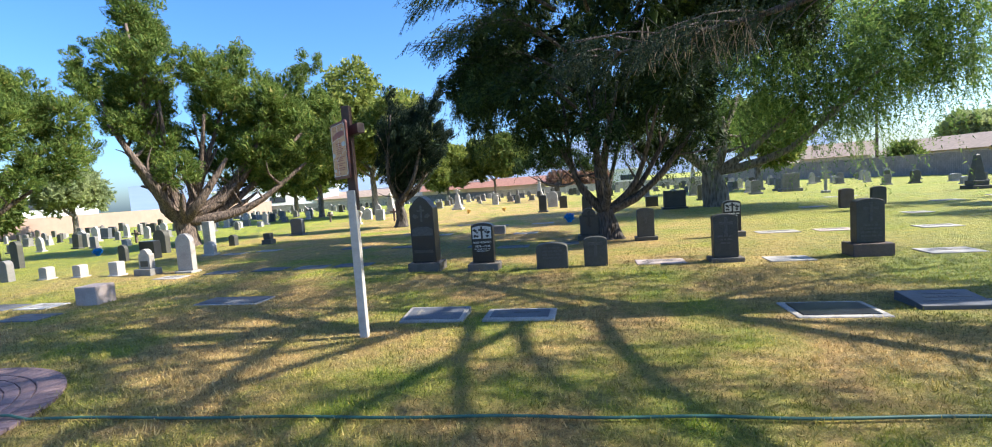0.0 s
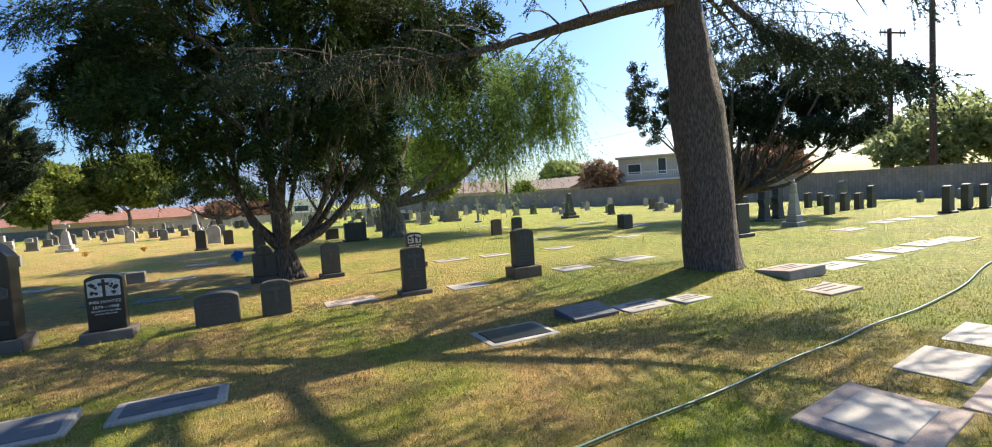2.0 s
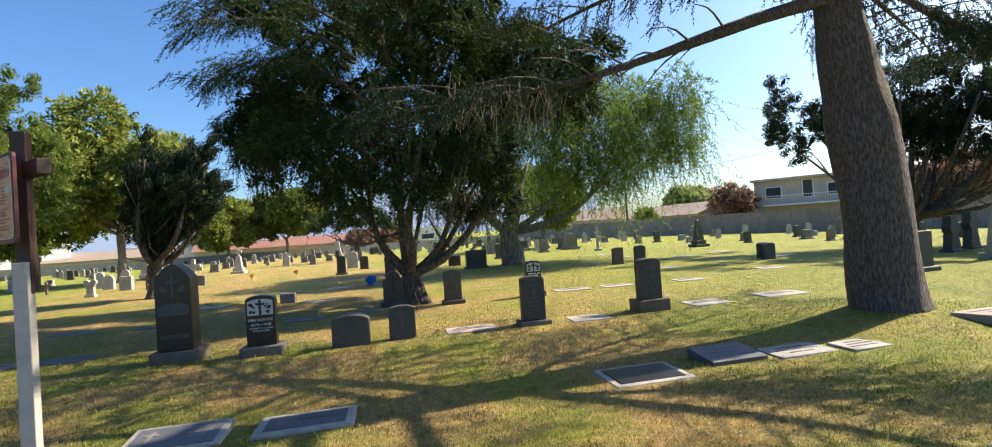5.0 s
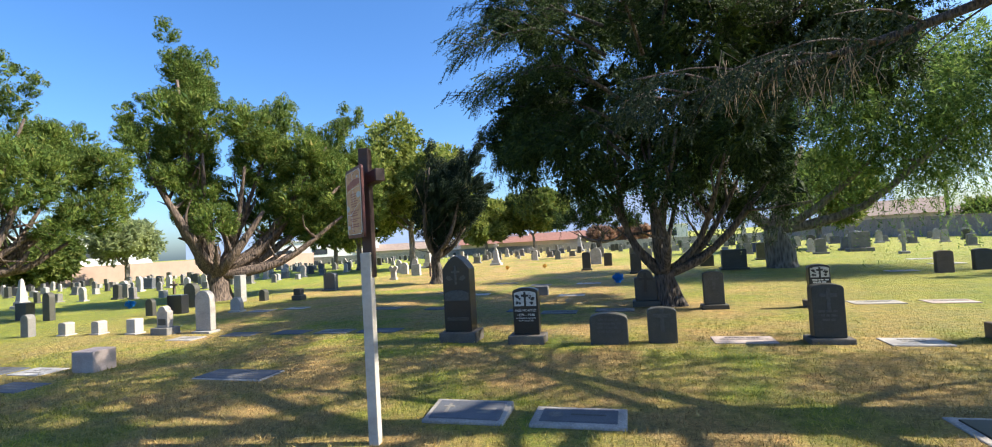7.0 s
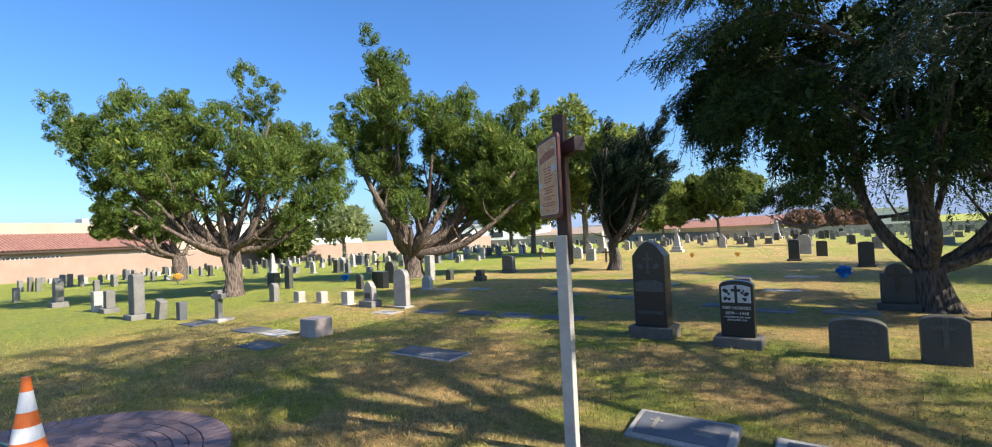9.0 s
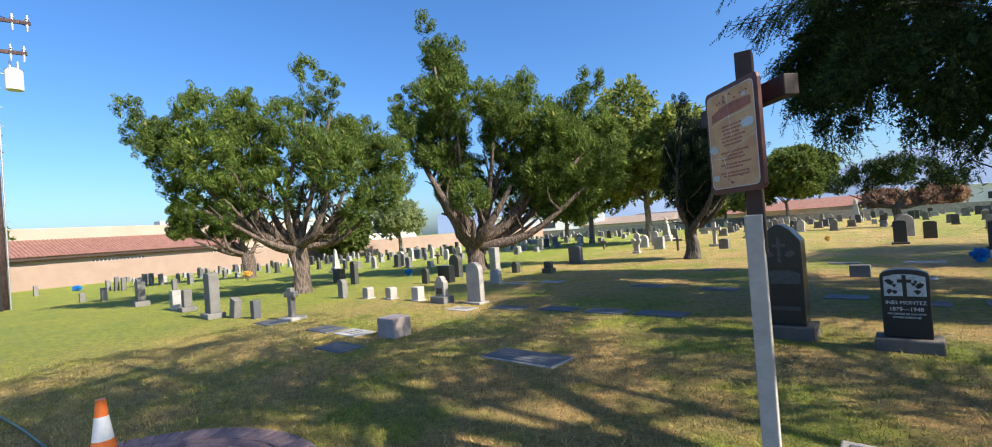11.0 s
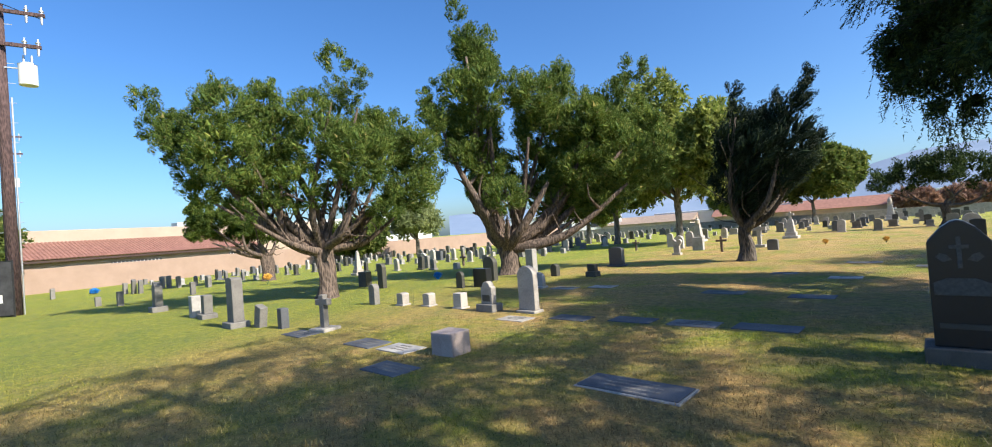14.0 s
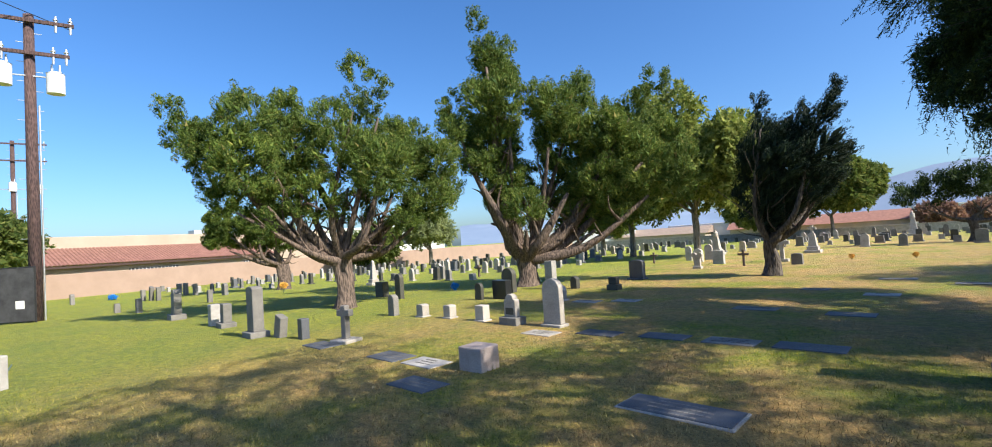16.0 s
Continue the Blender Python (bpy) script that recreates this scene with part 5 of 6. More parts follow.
headstone(-11.2, 18.3, 0.30, 0.95, "flat", PALE_GRANITE, "tall squared stone beside the juniper", 0.25)
headstone(-10.36, 18.35, 0.24, 0.42, "pointed", DARK_GRANITE, "small dark pointed stone", 0.2)
headstone(-8.94, 18.1, 0.26, 0.38, "flat", DARK_GRANITE, "small dark block on a base", 0.2, (0.36, 0.3, 0.16))
headstone(-9.33, 21.2, 0.52, 0.70, "segment", BLUE_GRANITE, "blue-grey granite stone on a base", 0.22, (0.62, 0.4, 0.05))
headstone(-13.38, 9.55, 0.36, 1.06, "segment", GRANITE, "tall weathered grey granite stone on a base", 0.22, (0.5, 0.4, 0.12))
headstone(-12.75, 9.72, 0.28, 0.48, "flat", GRANITE, "grey stone slanting to one side", 0.16, lean=14)
headstone(-12.0, 9.78, 0.19, 0.43, "flat", BLUE_GRANITE, "narrow pale blue-grey marker post", 0.16)
headstone(-16.46, 10.1, 0.26, 0.57, "flat", PALE_GRANITE, "pale squared pillar stone", 0.24)
headstone(-15.75, 10.05, 0.24, 0.58, "flat", GRANITE, "grey tapered stone on a base", 0.2, (0.42, 0.36, 0.12), lean=3)
headstone(-19.42, 10.35, 0.36, 0.90, "shoulder", GRANITE, "weathered grey stone with a carved top on a base", 0.2, (0.5, 0.4, 0.16))
cs = thing("stone_cross", -10.79, 9.87, None, ROW + 14, "weathered grey stone cross on a flat base", "gravestone", "gravestones")
part("base", block(0, 0, -0.04, 0.42, 0.42, 0.10, 0.02), CONCRETE, cs)
part("cross", prism(cross_shape(0.32, 0.62, 0.115, 0.78), 0.12, 0, 0.012, 0.05), GRANITE, cs)
cube = thing("stone_block", -7.21, 9.28, None, ROW + 4, "square pinkish concrete block on the grass", "gravestone", "gravestones")
part("body", block(0, 0, -0.03, 0.40, 0.36, 0.34, 0.018), PINK_STONE, cube)
for x, y, w, h, k in ((-20.8, 23.5, 0.43, 0.7, "segment"), (-37.4, 12.1, 0.5, 0.6, "segment"), (-24.25, 10.95, 0.24, 0.55, "flat"), (-26.0, 10.8, 0.22, 0.38, "flat"), (-25.2, 13.8, 0.22, 0.56, "flat"), (-29.5, 16.4, 0.5, 0.65, "rough")):
    headstone(x, y, w, h, k, GRANITE, "weathered grey granite gravestone", 0.18)
for x, y, w, h, ln in ((-33.2, 14.0, 0.34, 0.6, 0), (-32.4, 14.1, 0.34, 0.75, 12), (-31.8, 14.2, 0.3, 0.7, 6), (-34.8, 16.3, 0.4, 0.7, 0), (-33.9, 16.3, 0.4, 0.72, 0), (-32.9, 16.4, 0.34, 0.66, -8)):
    headstone(x, y, w, h, "flat", GRANITE, "weathered grey stone, some leaning" if ln else "weathered grey stone in a group", 0.18, lean=ln)


def cross_marker(x, y, w, h, mat, label, base=True, t=0.09):
    s = thing("grave_cross", x, y, None, ROW, label, "gravestone", "gravestones")
    if base:
        part("base", block(0, 0, -0.04, w * 0.8, 0.3, 0.16, 0.015), mat, s)
    part("cross", prism(cross_shape(w, h, t, 0.72), t, 0, 0.008, 0.02), mat, s)


cross_marker(-18.6, 23.9, 0.42, 0.62, BROWN_STONE, "small red-brown wooden grave cross", False)
cross_marker(-6.79, 26.9, 0.44, 0.68, BROWN_STONE, "small dark brown wooden cross", False)
cross_marker(-5.62, 29.5, 0.62, 1.15, MARBLE, "white stone cross on a base", True, 0.16)
cross_marker(15.8, 27.9, 0.45, 1.5, PALE_GRANITE, "slender pale stone cross on a base", True, 0.12)
cross_marker(-11.9, 31.0, 0.4, 0.6, BROWN_STONE, "small dark wooden grave cross", False)
headstone(-10.66, 33.4, 0.36, 0.85, "arch", MARBLE, "white marble rounded grave tablet", 0.14)
headstone(-9.77, 31.8, 0.5, 0.74, "arch", MARBLE, "white marble rounded grave tablet", 0.2)
headstone(-9.6, 33.5, 0.42, 0.9, "arch", MARBLE, "white marble rounded grave tablet", 0.14)
headstone(-8.45, 26.1, 0.42, 0.68, "heart", MARBLE, "white heart-shaped marble stone", 0.14, (0.36, 0.26, 0.1))
headstone(-8.2, 29.1, 0.5, 0.66, "flat", PALE_GRANITE, "pale squared granite stone", 0.25)
headstone(-4.89, 27.2, 0.40, 0.48, "segment", GRANITE, "grey rounded granite stone", 0.2)


def monument(x, y, w, h, mat, label, top="shaft"):
    """A stepped base, a tapered shaft, and a cross or an urn-like figure above."""
    s = thing("monument", x, y, None, ROW, label, "monument", "gravestones")
    part("base", block(0, 0, -0.05, w, w, h * 0.1 + 0.05, 0.02), mat, s)
    part("plinth", block(0, 0, h * 0.1, w * 0.72, w * 0.72, h * 0.14, 0.02), mat, s)
    bm = bmesh.new()
    a, b, z0, z1 = w * 0.27, w * (0.1 if top == "shaft" else 0.16), h * 0.24, h * (0.95 if top == "shaft" else 0.72)
    lo = [bm.verts.new((sx * a, sy * a, z0)) for sx, sy in ((-1, -1), (1, -1), (1, 1), (-1, 1))]
    hi = [bm.verts.new((sx * b, sy * b, z1)) for sx, sy in ((-1, -1), (1, -1), (1, 1), (-1, 1))]
    bm.faces.new(lo[::-1])
    for k in range(4):
        bm.faces.new((lo[k], lo[(k + 1) % 4], hi[(k + 1) % 4], hi[k]))
    if top == "shaft":
        tip = bm.verts.new((0, 0, h))
        for k in range(4):
            bm.faces.new((hi[k], hi[(k + 1) % 4], tip))
    else:
        bm.faces.new(hi)
    part("shaft", bm, mat, s)
    if top == "cross":
        part("cross", prism(cross_shape(w * 0.55, h * 0.3, w * 0.16), w * 0.15, 0, 0.01, h * 0.71), mat, s)
    if top == "figure":
        bm = bmesh.new()
        prof = [(0.16, 0), (0.19, 0.2), (0.15, 0.45), (0.17, 0.62), (0.15, 0.72), (0.06, 0.77), (0.085, 0.86), (0.07, 0.95), (0.0, 1.0)]
        tube(bm, [(0, 0, h * 0.70 + h * 0.3 * q) for _, q in prof], [max(0.005, w * 1.05 * r) for r, _ in prof], 12)
        part("figure", bm, mat, s, "plain carved stone figure", smooth=True)
    return s


monument(19.43, 23.55, 0.78, 1.5, DARK_GRANITE, "dark granite obelisk on a stepped base")
monument(-22.6, 20.4, 0.55, 1.25, MARBLE, "white marble obelisk on a stepped base")
monument(-4.85, 37.9, 0.8, 1.55, MARBLE, "white flared monument with a cross", "cross")
monument(-10.5, 40.0, 0.9, 1.7, MARBLE, "white marble monument with a carved figure", "figure")
monument(18.7, 56.0, 1.1, 2.6, MARBLE, "white marble monument with a carved figure", "figure")
monument(16.2, 9.75, 0.5, 1.45, PALE_GRANITE, "pale stone figure on a pedestal beside the cedar", "figure")
monument(2.5, 72.0, 1.2, 2.6, MARBLE, "white marble monument with a carved figure", "figure")


# ---- rows of stones in the distance ----
def prototypes():
    spec = [("arch", 0.45, 0.85, MARBLE, "white marble rounded grave tablet", 0.16, (0.55, 0.32, 0.07)), ("segment", 0.5, 0.75, GRANITE, "grey granite tablet standing in grass", 0.2, (0.62, 0.36, 0.1)),
            ("flat", 0.55, 0.55, GRANITE, "squared grey granite stone on a base", 0.28, (0.7, 0.42, 0.1)), ("segment", 0.45, 0.8, DARK_GRANITE, "dark granite tablet standing in grass", 0.2, (0.56, 0.34, 0.09)),
            ("flat", 0.34, 0.4, PALE_GRANITE, "small pale stone block", 0.3, (0.42, 0.36, 0.06)), ("arch", 0.4, 0.7, GRANITE, "grey rounded granite tablet on a base", 0.16, (0.5, 0.3, 0.06)),
            ("flat", 0.8, 0.75, BLUE_GRANITE, "wide blue-grey family stone", 0.3, (1.0, 0.5, 0.12)), ("shoulder", 0.42, 0.95, MARBLE, "white shouldered marble tablet", 0.18, (0.56, 0.36, 0.12)),
            ("pointed", 0.36, 1.15, GRANITE, "tall pointed grey stone", 0.34, (0.6, 0.5, 0.2)), ("rough", 0.6, 0.5, PALE_GRANITE, "low rough pale stone", 0.25, (0.7, 0.4, 0.06))]
    return [headstone(-70 + 2 * i, -20, w, h, k, m, lab, d, b) for i, (k, w, h, m, lab, d, b) in enumerate(spec)]


PROTO = prototypes()
rng_rows = random.Random(77)
placed = [(-1.85, 10.6), (8.05, 22.1), (-15.5, 13.3), (-12.7, 19.2), (-5.2, 22.1), (-28.7, 19.1), (3.2, 46), (-11.6, 39.3), (-17.5, 43), (-24, 52), (-22.6, 20.4), (-4.85, 37.9), (-10.5, 40), (19.4, 23.5), (18, 40), (1.85, 31.5), (21, 14.3), (-9, 32.5), (16.3, 32.2)]


FAR = []


def scatter(x0, x1, y0, y1, dy, dx, keep, small=1.0):
    y = y0
    while y < y1:
        x = x0 + rng_rows.uniform(0, dx)
        while x < x1:
            px, py = x + rng_rows.uniform(-0.3, 0.3), y - 0.13 * (x - (x0 + x1) / 2) + rng_rows.uniform(-0.2, 0.2)
            if rng_rows.random() < keep and all((px - a) ** 2 + (py - b) ** 2 > 1.2 for a, b in placed):
                kind = rng_rows.choices(range(10), (16, 16, 12, 12, 14, 12, 6, 6, 3, 6))[0]
                at = pose(px, py, ground_z(px, py) - 0.01, rng_rows.uniform(-2.5, 2.5), rng_rows.uniform(-2.5, 2.5), ROW + rng_rows.uniform(-5, 5))
                size = small * rng_rows.uniform(0.8, 1.15)
                placed.append((px, py))
                if math.hypot(px, py) < 47:
                    copy_thing(PROTO[kind], at).scale = [size] * 3
                else:
                    FAR.append((kind, at @ Matrix.Diagonal((size, size, size, 1))))
            x += dx
        y += dy


scatter(-46, -17, 24, 44, 2.6, 1.6, 0.62, 0.85)
scatter(-46, -30, 18, 24, 2.6, 1.6, 0.5, 0.8)
scatter(-44, -16, 46, 90, 4.2, 2.0, 0.7)
scatter(-14, 4, 44, 90, 4.0, 1.8, 0.62)
scatter(5, 34, 34, 92, 4.0, 1.9, 0.62)
scatter(22, 37, 16, 34, 3.0, 1.9, 0.5)


def far_stones():
    """The farthest rows, joined: too small to pick apart."""
    verts, faces, slots, mats = [], [], [], []
    for kind, m in FAR:
        for o in PROTO[kind].children:
            me, n = o.data, len(verts)
            if me.materials[0] not in mats:
                mats.append(me.materials[0])
            verts.extend((m @ v.co)[:] for v in me.vertices)
            for p in me.polygons:
                faces.append([n + k for k in p.vertices])
                slots.append(mats.index(me.materials[0]))
    me = bpy.data.meshes.new("distant_gravestones")
    me.from_pydata(verts, [], faces)
    for m in mats:
        me.materials.append(m)
    me.polygons.foreach_set("material_index", slots)
    tagged(new("distant_gravestones", me), "rows of small white and grey gravestones far off", "gravestones", kind="stuff")


far_stones()
for p in PROTO:
    for o in (*p.children, p):
        bpy.data.objects.remove(o)


# ---- flat markers ----
FLAT_NEAR = []


def flat_marker(x, y, w, d=0.42, mat=BLUE_GRANITE, rim=0.0, rim_mat=CONCRETE, yaw=ROW, label="flat granite grave marker set in the grass", tilt=0.0, lean=0.0, lines=3, proud=0.014, seed=0):
    m = thing("flat_marker", x, y, None, yaw, label, "grave marker", "flat markers", tilt=tilt, lean=lean)
    if rim:
        part("surround", block(0, 0, -0.06, w + 2 * rim, d + 2 * rim, 0.06 + proud, 0.012), rim_mat, m, "pale concrete surround")
    part("plate", block(0, 0, -0.05, w, d, 0.05 + proud + (0.01 if rim else 0.0), 0.008), mat, m)
    top = proud + (0.01 if rim else 0.0) + 0.001
    rng = random.Random(seed or int(abs(x * 91 + y * 37)))
    bm = bmesh.new()
    for i in range(lines):
        ww = w * rng.uniform(0.35, 0.75)
        px = -ww / 2
        while px < ww / 2:
            k = rng.uniform(0.025, 0.07)
            box(bm, px + k / 2, d * (0.25 - 0.22 * i), top - 0.002, k, d * 0.07, 0.004)
            px += k + 0.014
    if lines:
        tagged(part("inscription", bm, PALE_GRANITE if mat is BLACK_GRANITE else DULL_LETTER if mat is not BLUE_GRANITE else GRANITE, m), kind="stuff")
    if y < 12.2:
        FLAT_NEAR.append((x, y, w + 2 * rim, d + 2 * rim))
    return m


a = flat_marker(-1.09, 7.22, 0.66, 0.34, BLUE_GRANITE, 0.05, label="dark blue granite marker tilted up from the grass", tilt=7, lines=0, proud=0.05)
part("etched_cross", prism(cross_shape(0.1, 0.18, 0.03), 0.003, 0, 0, 0), GRANITE, a).matrix_basis = pose(-0.2, -0.08, 0.063, -90, 0, 0)
for k, w in enumerate((0.2, 0.13)):
    part("pale_writing", block(0.16, 0.02 - 0.07 * k, 0.0605, w, 0.035, 0.002), GRANITE, a)
b = flat_marker(-0.09, 7.08, 0.66, 0.30, BLUE_GRANITE, 0.075, label="dark granite marker in a pale concrete surround", lines=0, proud=0.025)
for k in range(6):
    part("etched_flower", block(-0.2, 0, 0.0355, 0.13, 0.02, 0.002), GRANITE, b).matrix_basis = pose(-0.2, 0, 0.0003 * k, 0, 0, 30 * k) @ pose(0.2, 0, 0)
part("pale_writing", block(0.08, 0.01, 0.0355, 0.3, 0.03, 0.002), DULL_LETTER, b)
flat_marker(3.10, 6.70, 0.70, 0.46, BLACK_GRANITE, 0.07, label="black granite marker with a concrete edge", lines=0)
flat_marker(4.22, 6.72, 0.66, 0.46, BLUE_GRANITE, 0.0, label="grey granite marker tilted up from the grass", tilt=6, proud=0.07)
flat_marker(5.0, 6.5, 0.72, 0.42, PALE_GRANITE, label="pale marble marker dappled with shade")
flat_marker(5.65, 6.25, 0.5, 0.36, PALE_GRANITE, label="small pale marker beside the tree mound")
flat_marker(7.75, 5.95, 0.85, 0.55, PINK_STONE, 0.0, label="pinkish stone marker lifted by the tree roots", tilt=-4, proud=0.1)
flat_marker(7.25, 5.25, 0.72, 0.5, PINK_STONE, label="pinkish stone marker on dry grass")
for x, y, w in ((9.24, 5.93, 0.9), (10.48, 5.86, 0.8), (11.72, 5.81, 0.85), (12.92, 5.73, 0.95), (13.9, 5.5, 0.9), (8.18, 9.34, 0.9), (6.58, 9.49, 0.75), (18.14, 8.12, 0.8), (19.05, 7.96, 0.85), (20.25, 7.65, 1.0), (15.39, 8.0, 0.85)):
    flat_marker(x, y, w, 0.5, PALE_GRANITE, label="pale granite marker flush with the lawn", lines=2)
for x, y, w, m in ((2.30, 10.02, 0.8, PINK_STONE), (4.22, 9.62, 0.66, PALE_GRANITE), (6.89, 12.79, 0.75, PINK_STONE), (5.73, 12.95, 0.85, CONCRETE), (9.89, 18.79, 0.75, PALE_GRANITE), (10.58, 15.28, 0.62, PALE_GRANITE), (13.8, 18.25, 0.8, PALE_GRANITE), (13.7, 23.4, 1.2, PALE_GRANITE), (8.74, 12.37, 0.75, PALE_GRANITE), (15.1, 15.1, 1.1, PALE_GRANITE), (12.4, 20.6, 0.9, PALE_GRANITE), (16.5, 19.2, 0.9, PALE_GRANITE), (11.8, 12.6, 0.8, PALE_GRANITE), (16.8, 13.2, 0.9, PALE_GRANITE)):
    flat_marker(x, y, w, 0.45, m, label="flat stone marker in the lawn", lines=2)
for x, y, w, m in ((-0.27, 13.24, 0.75, GRANITE), (0.05, 16.09, 0.72, PALE_GRANITE), (0.89, 13.27, 0.8, GRANITE), (-3.22, 14.62, 0.72, BLUE_GRANITE), (-2.67, 17.37, 0.62, PALE_GRANITE), (-3.9, 18.29, 0.6, GRANITE), (-4.75, 15.0, 0.8, GRANITE), (-1.12, 13.72, 0.6, BLUE_GRANITE), (-8.64, 15.58, 0.7, PALE_GRANITE), (-7.68, 15.79, 0.66, PALE_GRANITE), (-0.9, 19.5, 0.7, GRANITE), (0.7, 19.4, 0.8, PALE_GRANITE), (-2.2, 20.6, 0.8, GRANITE)):
    flat_marker(x, y, w, 0.42, m, label="flat granite marker in shaded grass", lines=2)
for x, y, w, d, m in ((-7.47, 8.4, 0.72, 0.42, BLUE_GRANITE), (-9.0, 9.35, 0.72, 0.45, BLUE_GRANITE), (-8.15, 9.25, 0.68, 0.42, PALE_GRANITE), (-7.67, 11.63, 0.62, 0.4, CONCRETE), (-6.70, 11.95, 0.72, 0.42, BLUE_GRANITE), (-5.61, 11.98, 0.72, 0.42, BLUE_GRANITE), (-4.63, 11.85, 0.72, 0.42, GRANITE), (-3.66, 11.74, 0.82, 0.42, BLUE_GRANITE), (-11.0, 9.5, 0.7, 0.42, BLUE_GRANITE)):
    flat_marker(x, y, w, d, m, label="blue-grey granite marker level with the grass" if m == BLUE_GRANITE else "pale stone marker level with the grass", lines=3)
flat_marker(-4.52, 8.80, 1.04, 0.42, BLUE_GRANITE, 0.025, label="wide dark blue granite double marker", lines=4)
flat_marker(3.62, 3.5, 0.62, 0.42, PALE_GRANITE, 0.13, PINK_STONE, 0, "grey granite marker in a wide pinkish concrete surround", lines=0, proud=0.02)
flat_marker(4.55, 2.92, 0.6, 0.4, PALE_GRANITE, 0.12, PINK_STONE, 0, "pale granite marker in a concrete surround", lines=0)
flat_marker(5.0, 3.52, 0.78, 0.46, PALE_GRANITE, 0, CONCRETE, 0, "pale grey granite marker beside the hose", lines=0)
flat_marker(6.1, 3.5, 0.8, 0.46, PALE_GRANITE, 0, CONCRETE, 0, "pale stone marker beside the hose", lines=0)


# ---- the sign on its post ----
def sign_post():
    s = thing("cemetery_sign", -1.752, 6.62, None, 0, "peeling notice board on a white and brown wooden post with crossbeam", "sign")
    part("white_post", block(0, 0, -0.1, 0.085, 0.085, 1.66, 0.006), WHITE_POST, s, "chipped white lower post")
    part("brown_post", block(0.01, 0.03, 1.35, 0.085, 0.085, 1.08, 0.006), BROWN_WOOD, s, "dark brown upper post")
    turn = math.degrees(math.atan2(-0.78, 0.63))
    beam = part("crossbeam", block(-0.09, 0.05, -0.08, 0.76, 0.075, 0.10, 0.005), BROWN_WOOD, s, "dark brown crossbeam")
    beam.matrix_basis = pose(0.0, 0.0, 2.2, 0, 0, turn)
    bm = bmesh.new()
    w, h, r = 0.47, 0.575, 0.03
    pts = []
    for cx, cz, a0 in ((-w / 2 + r, r, 180), (-w / 2 + r, h - r, 90), (w / 2 - r, h - r, 0), (w / 2 - r, r, -90)):
        pts += [(cx + r * math.cos(radians(a0 + q if a0 != 180 else 270 - q - 0)), cz + r * math.sin(radians(a0 + q if a0 != 180 else 270 - q))) for q in ((0, 45, 90) if a0 == 180 else (90, 45, 0))]
    plate = part("sign_board", prism(pts, 0.018, 0, 0.0, 0), SIGN_RED, s, "maroon board with rounded corners")
    plate.matrix_basis = pose(0.0, 0.0, 1.685, 0, 0, turn) @ pose(0, -0.075, 0)
    face = part("paper_face", prism([(x * 0.88, 0.03 + z * 0.9) for x, z in pts], 0.003, -0.0115, 0.0, 0), SIGN_FACE, plate, "sun-faded peeling orange-brown notice")
    rim = bmesh.new()
    q = [(x * 0.885, 0.03 + z * 0.9) for x, z in pts]
    for p0, p1 in zip(q, q[1:] + q[:1]):
        cylinder(rim, (p0[0], -0.0135, p0[1]), (p1[0], -0.0135, p1[1]), 0.0022, sides=5)
    part("white_line", rim, LETTER, plate)
    part("faded_picture", prism([(-0.17, 0.40), (-0.17, 0.445), (-0.06, 0.47), (0.05, 0.478), (0.18, 0.472), (0.18, 0.43), (0.05, 0.418), (-0.08, 0.41)], 0.002, -0.014, 0.0, 0), SIGN_PATCH, plate)
    rng = random.Random(8)
    bars = bmesh.new()
    for i, z in enumerate((0.355, 0.335, 0.315, 0.295, 0.275, 0.255, 0.215, 0.197, 0.179, 0.15, 0.132, 0.105, 0.088)):
        ww = rng.uniform(0.13, 0.28)
        x = -ww / 2
        while x < ww / 2:
            k = rng.uniform(0.012, 0.04)
            box(bars, x + k / 2, -0.0135, z, k, 0.0012, 0.009)
            x += k + 0.007
    tagged(part("faded_writing", bars, SIGN_PATCH, plate, "faded illegible text lines"), kind="stuff")
    for x, z, k in ((0.15, 0.345, 0.075), (-0.17, 0.25, 0.06), (-0.16, 0.09, 0.05), (0.13, 0.49, 0.03)):
        o = [(x + k * rng.uniform(0.6, 1) * math.cos(t) * (1.0 if math.cos(t) < 0 else 0.75), z + k * 0.45 * rng.uniform(0.7, 1) * math.sin(t)) for t in np.linspace(2 * math.pi, 0, 9)[:-1]]
        part("bare_patch", prism(o, 0.002, -0.0142, 0.0, 0), GREY_METAL, plate, "bare grey patch where paper has peeled")
    curls = bmesh.new()
    for _ in range(26):
        x, z = rng.uniform(-0.17, 0.17), rng.choice((rng.uniform(0.04, 0.2), rng.uniform(0.44, 0.52)))
        k, t = rng.uniform(0.012, 0.03), rng.uniform(0, math.pi)
        v = [curls.verts.new(p) for p in ((x, -0.0138, z), (x + k * math.cos(t), -0.02, z + k * math.sin(t)), (x + k * math.cos(t + 0.6), -0.0138, z + k * math.sin(t + 0.6)))]
        curls.faces.new(v)
    tagged(part("paper_curl", curls, SIGN_PATCH, plate), kind="stuff")
    cracks = bmesh.new()
    for pts2 in ([(-0.02, 0.53), (-0.01, 0.4), (0.0, 0.3)], [(-0.19, 0.2), (-0.08, 0.19), (0.03, 0.24), (0.12, 0.265), (0.19, 0.28)], [(-0.08, 0.2), (-0.06, 0.09), (-0.05, 0.05)], [(-0.18, 0.38), (-0.05, 0.405), (0.18, 0.41)]):
        for p0, p1 in zip(pts2, pts2[1:]):
            cylinder(cracks, (p0[0], -0.0138, p0[1]), (p1[0], -0.0138, p1[1]), 0.0016, sides=4)
    part("crease", cracks, LETTER, plate, "white paper creases")
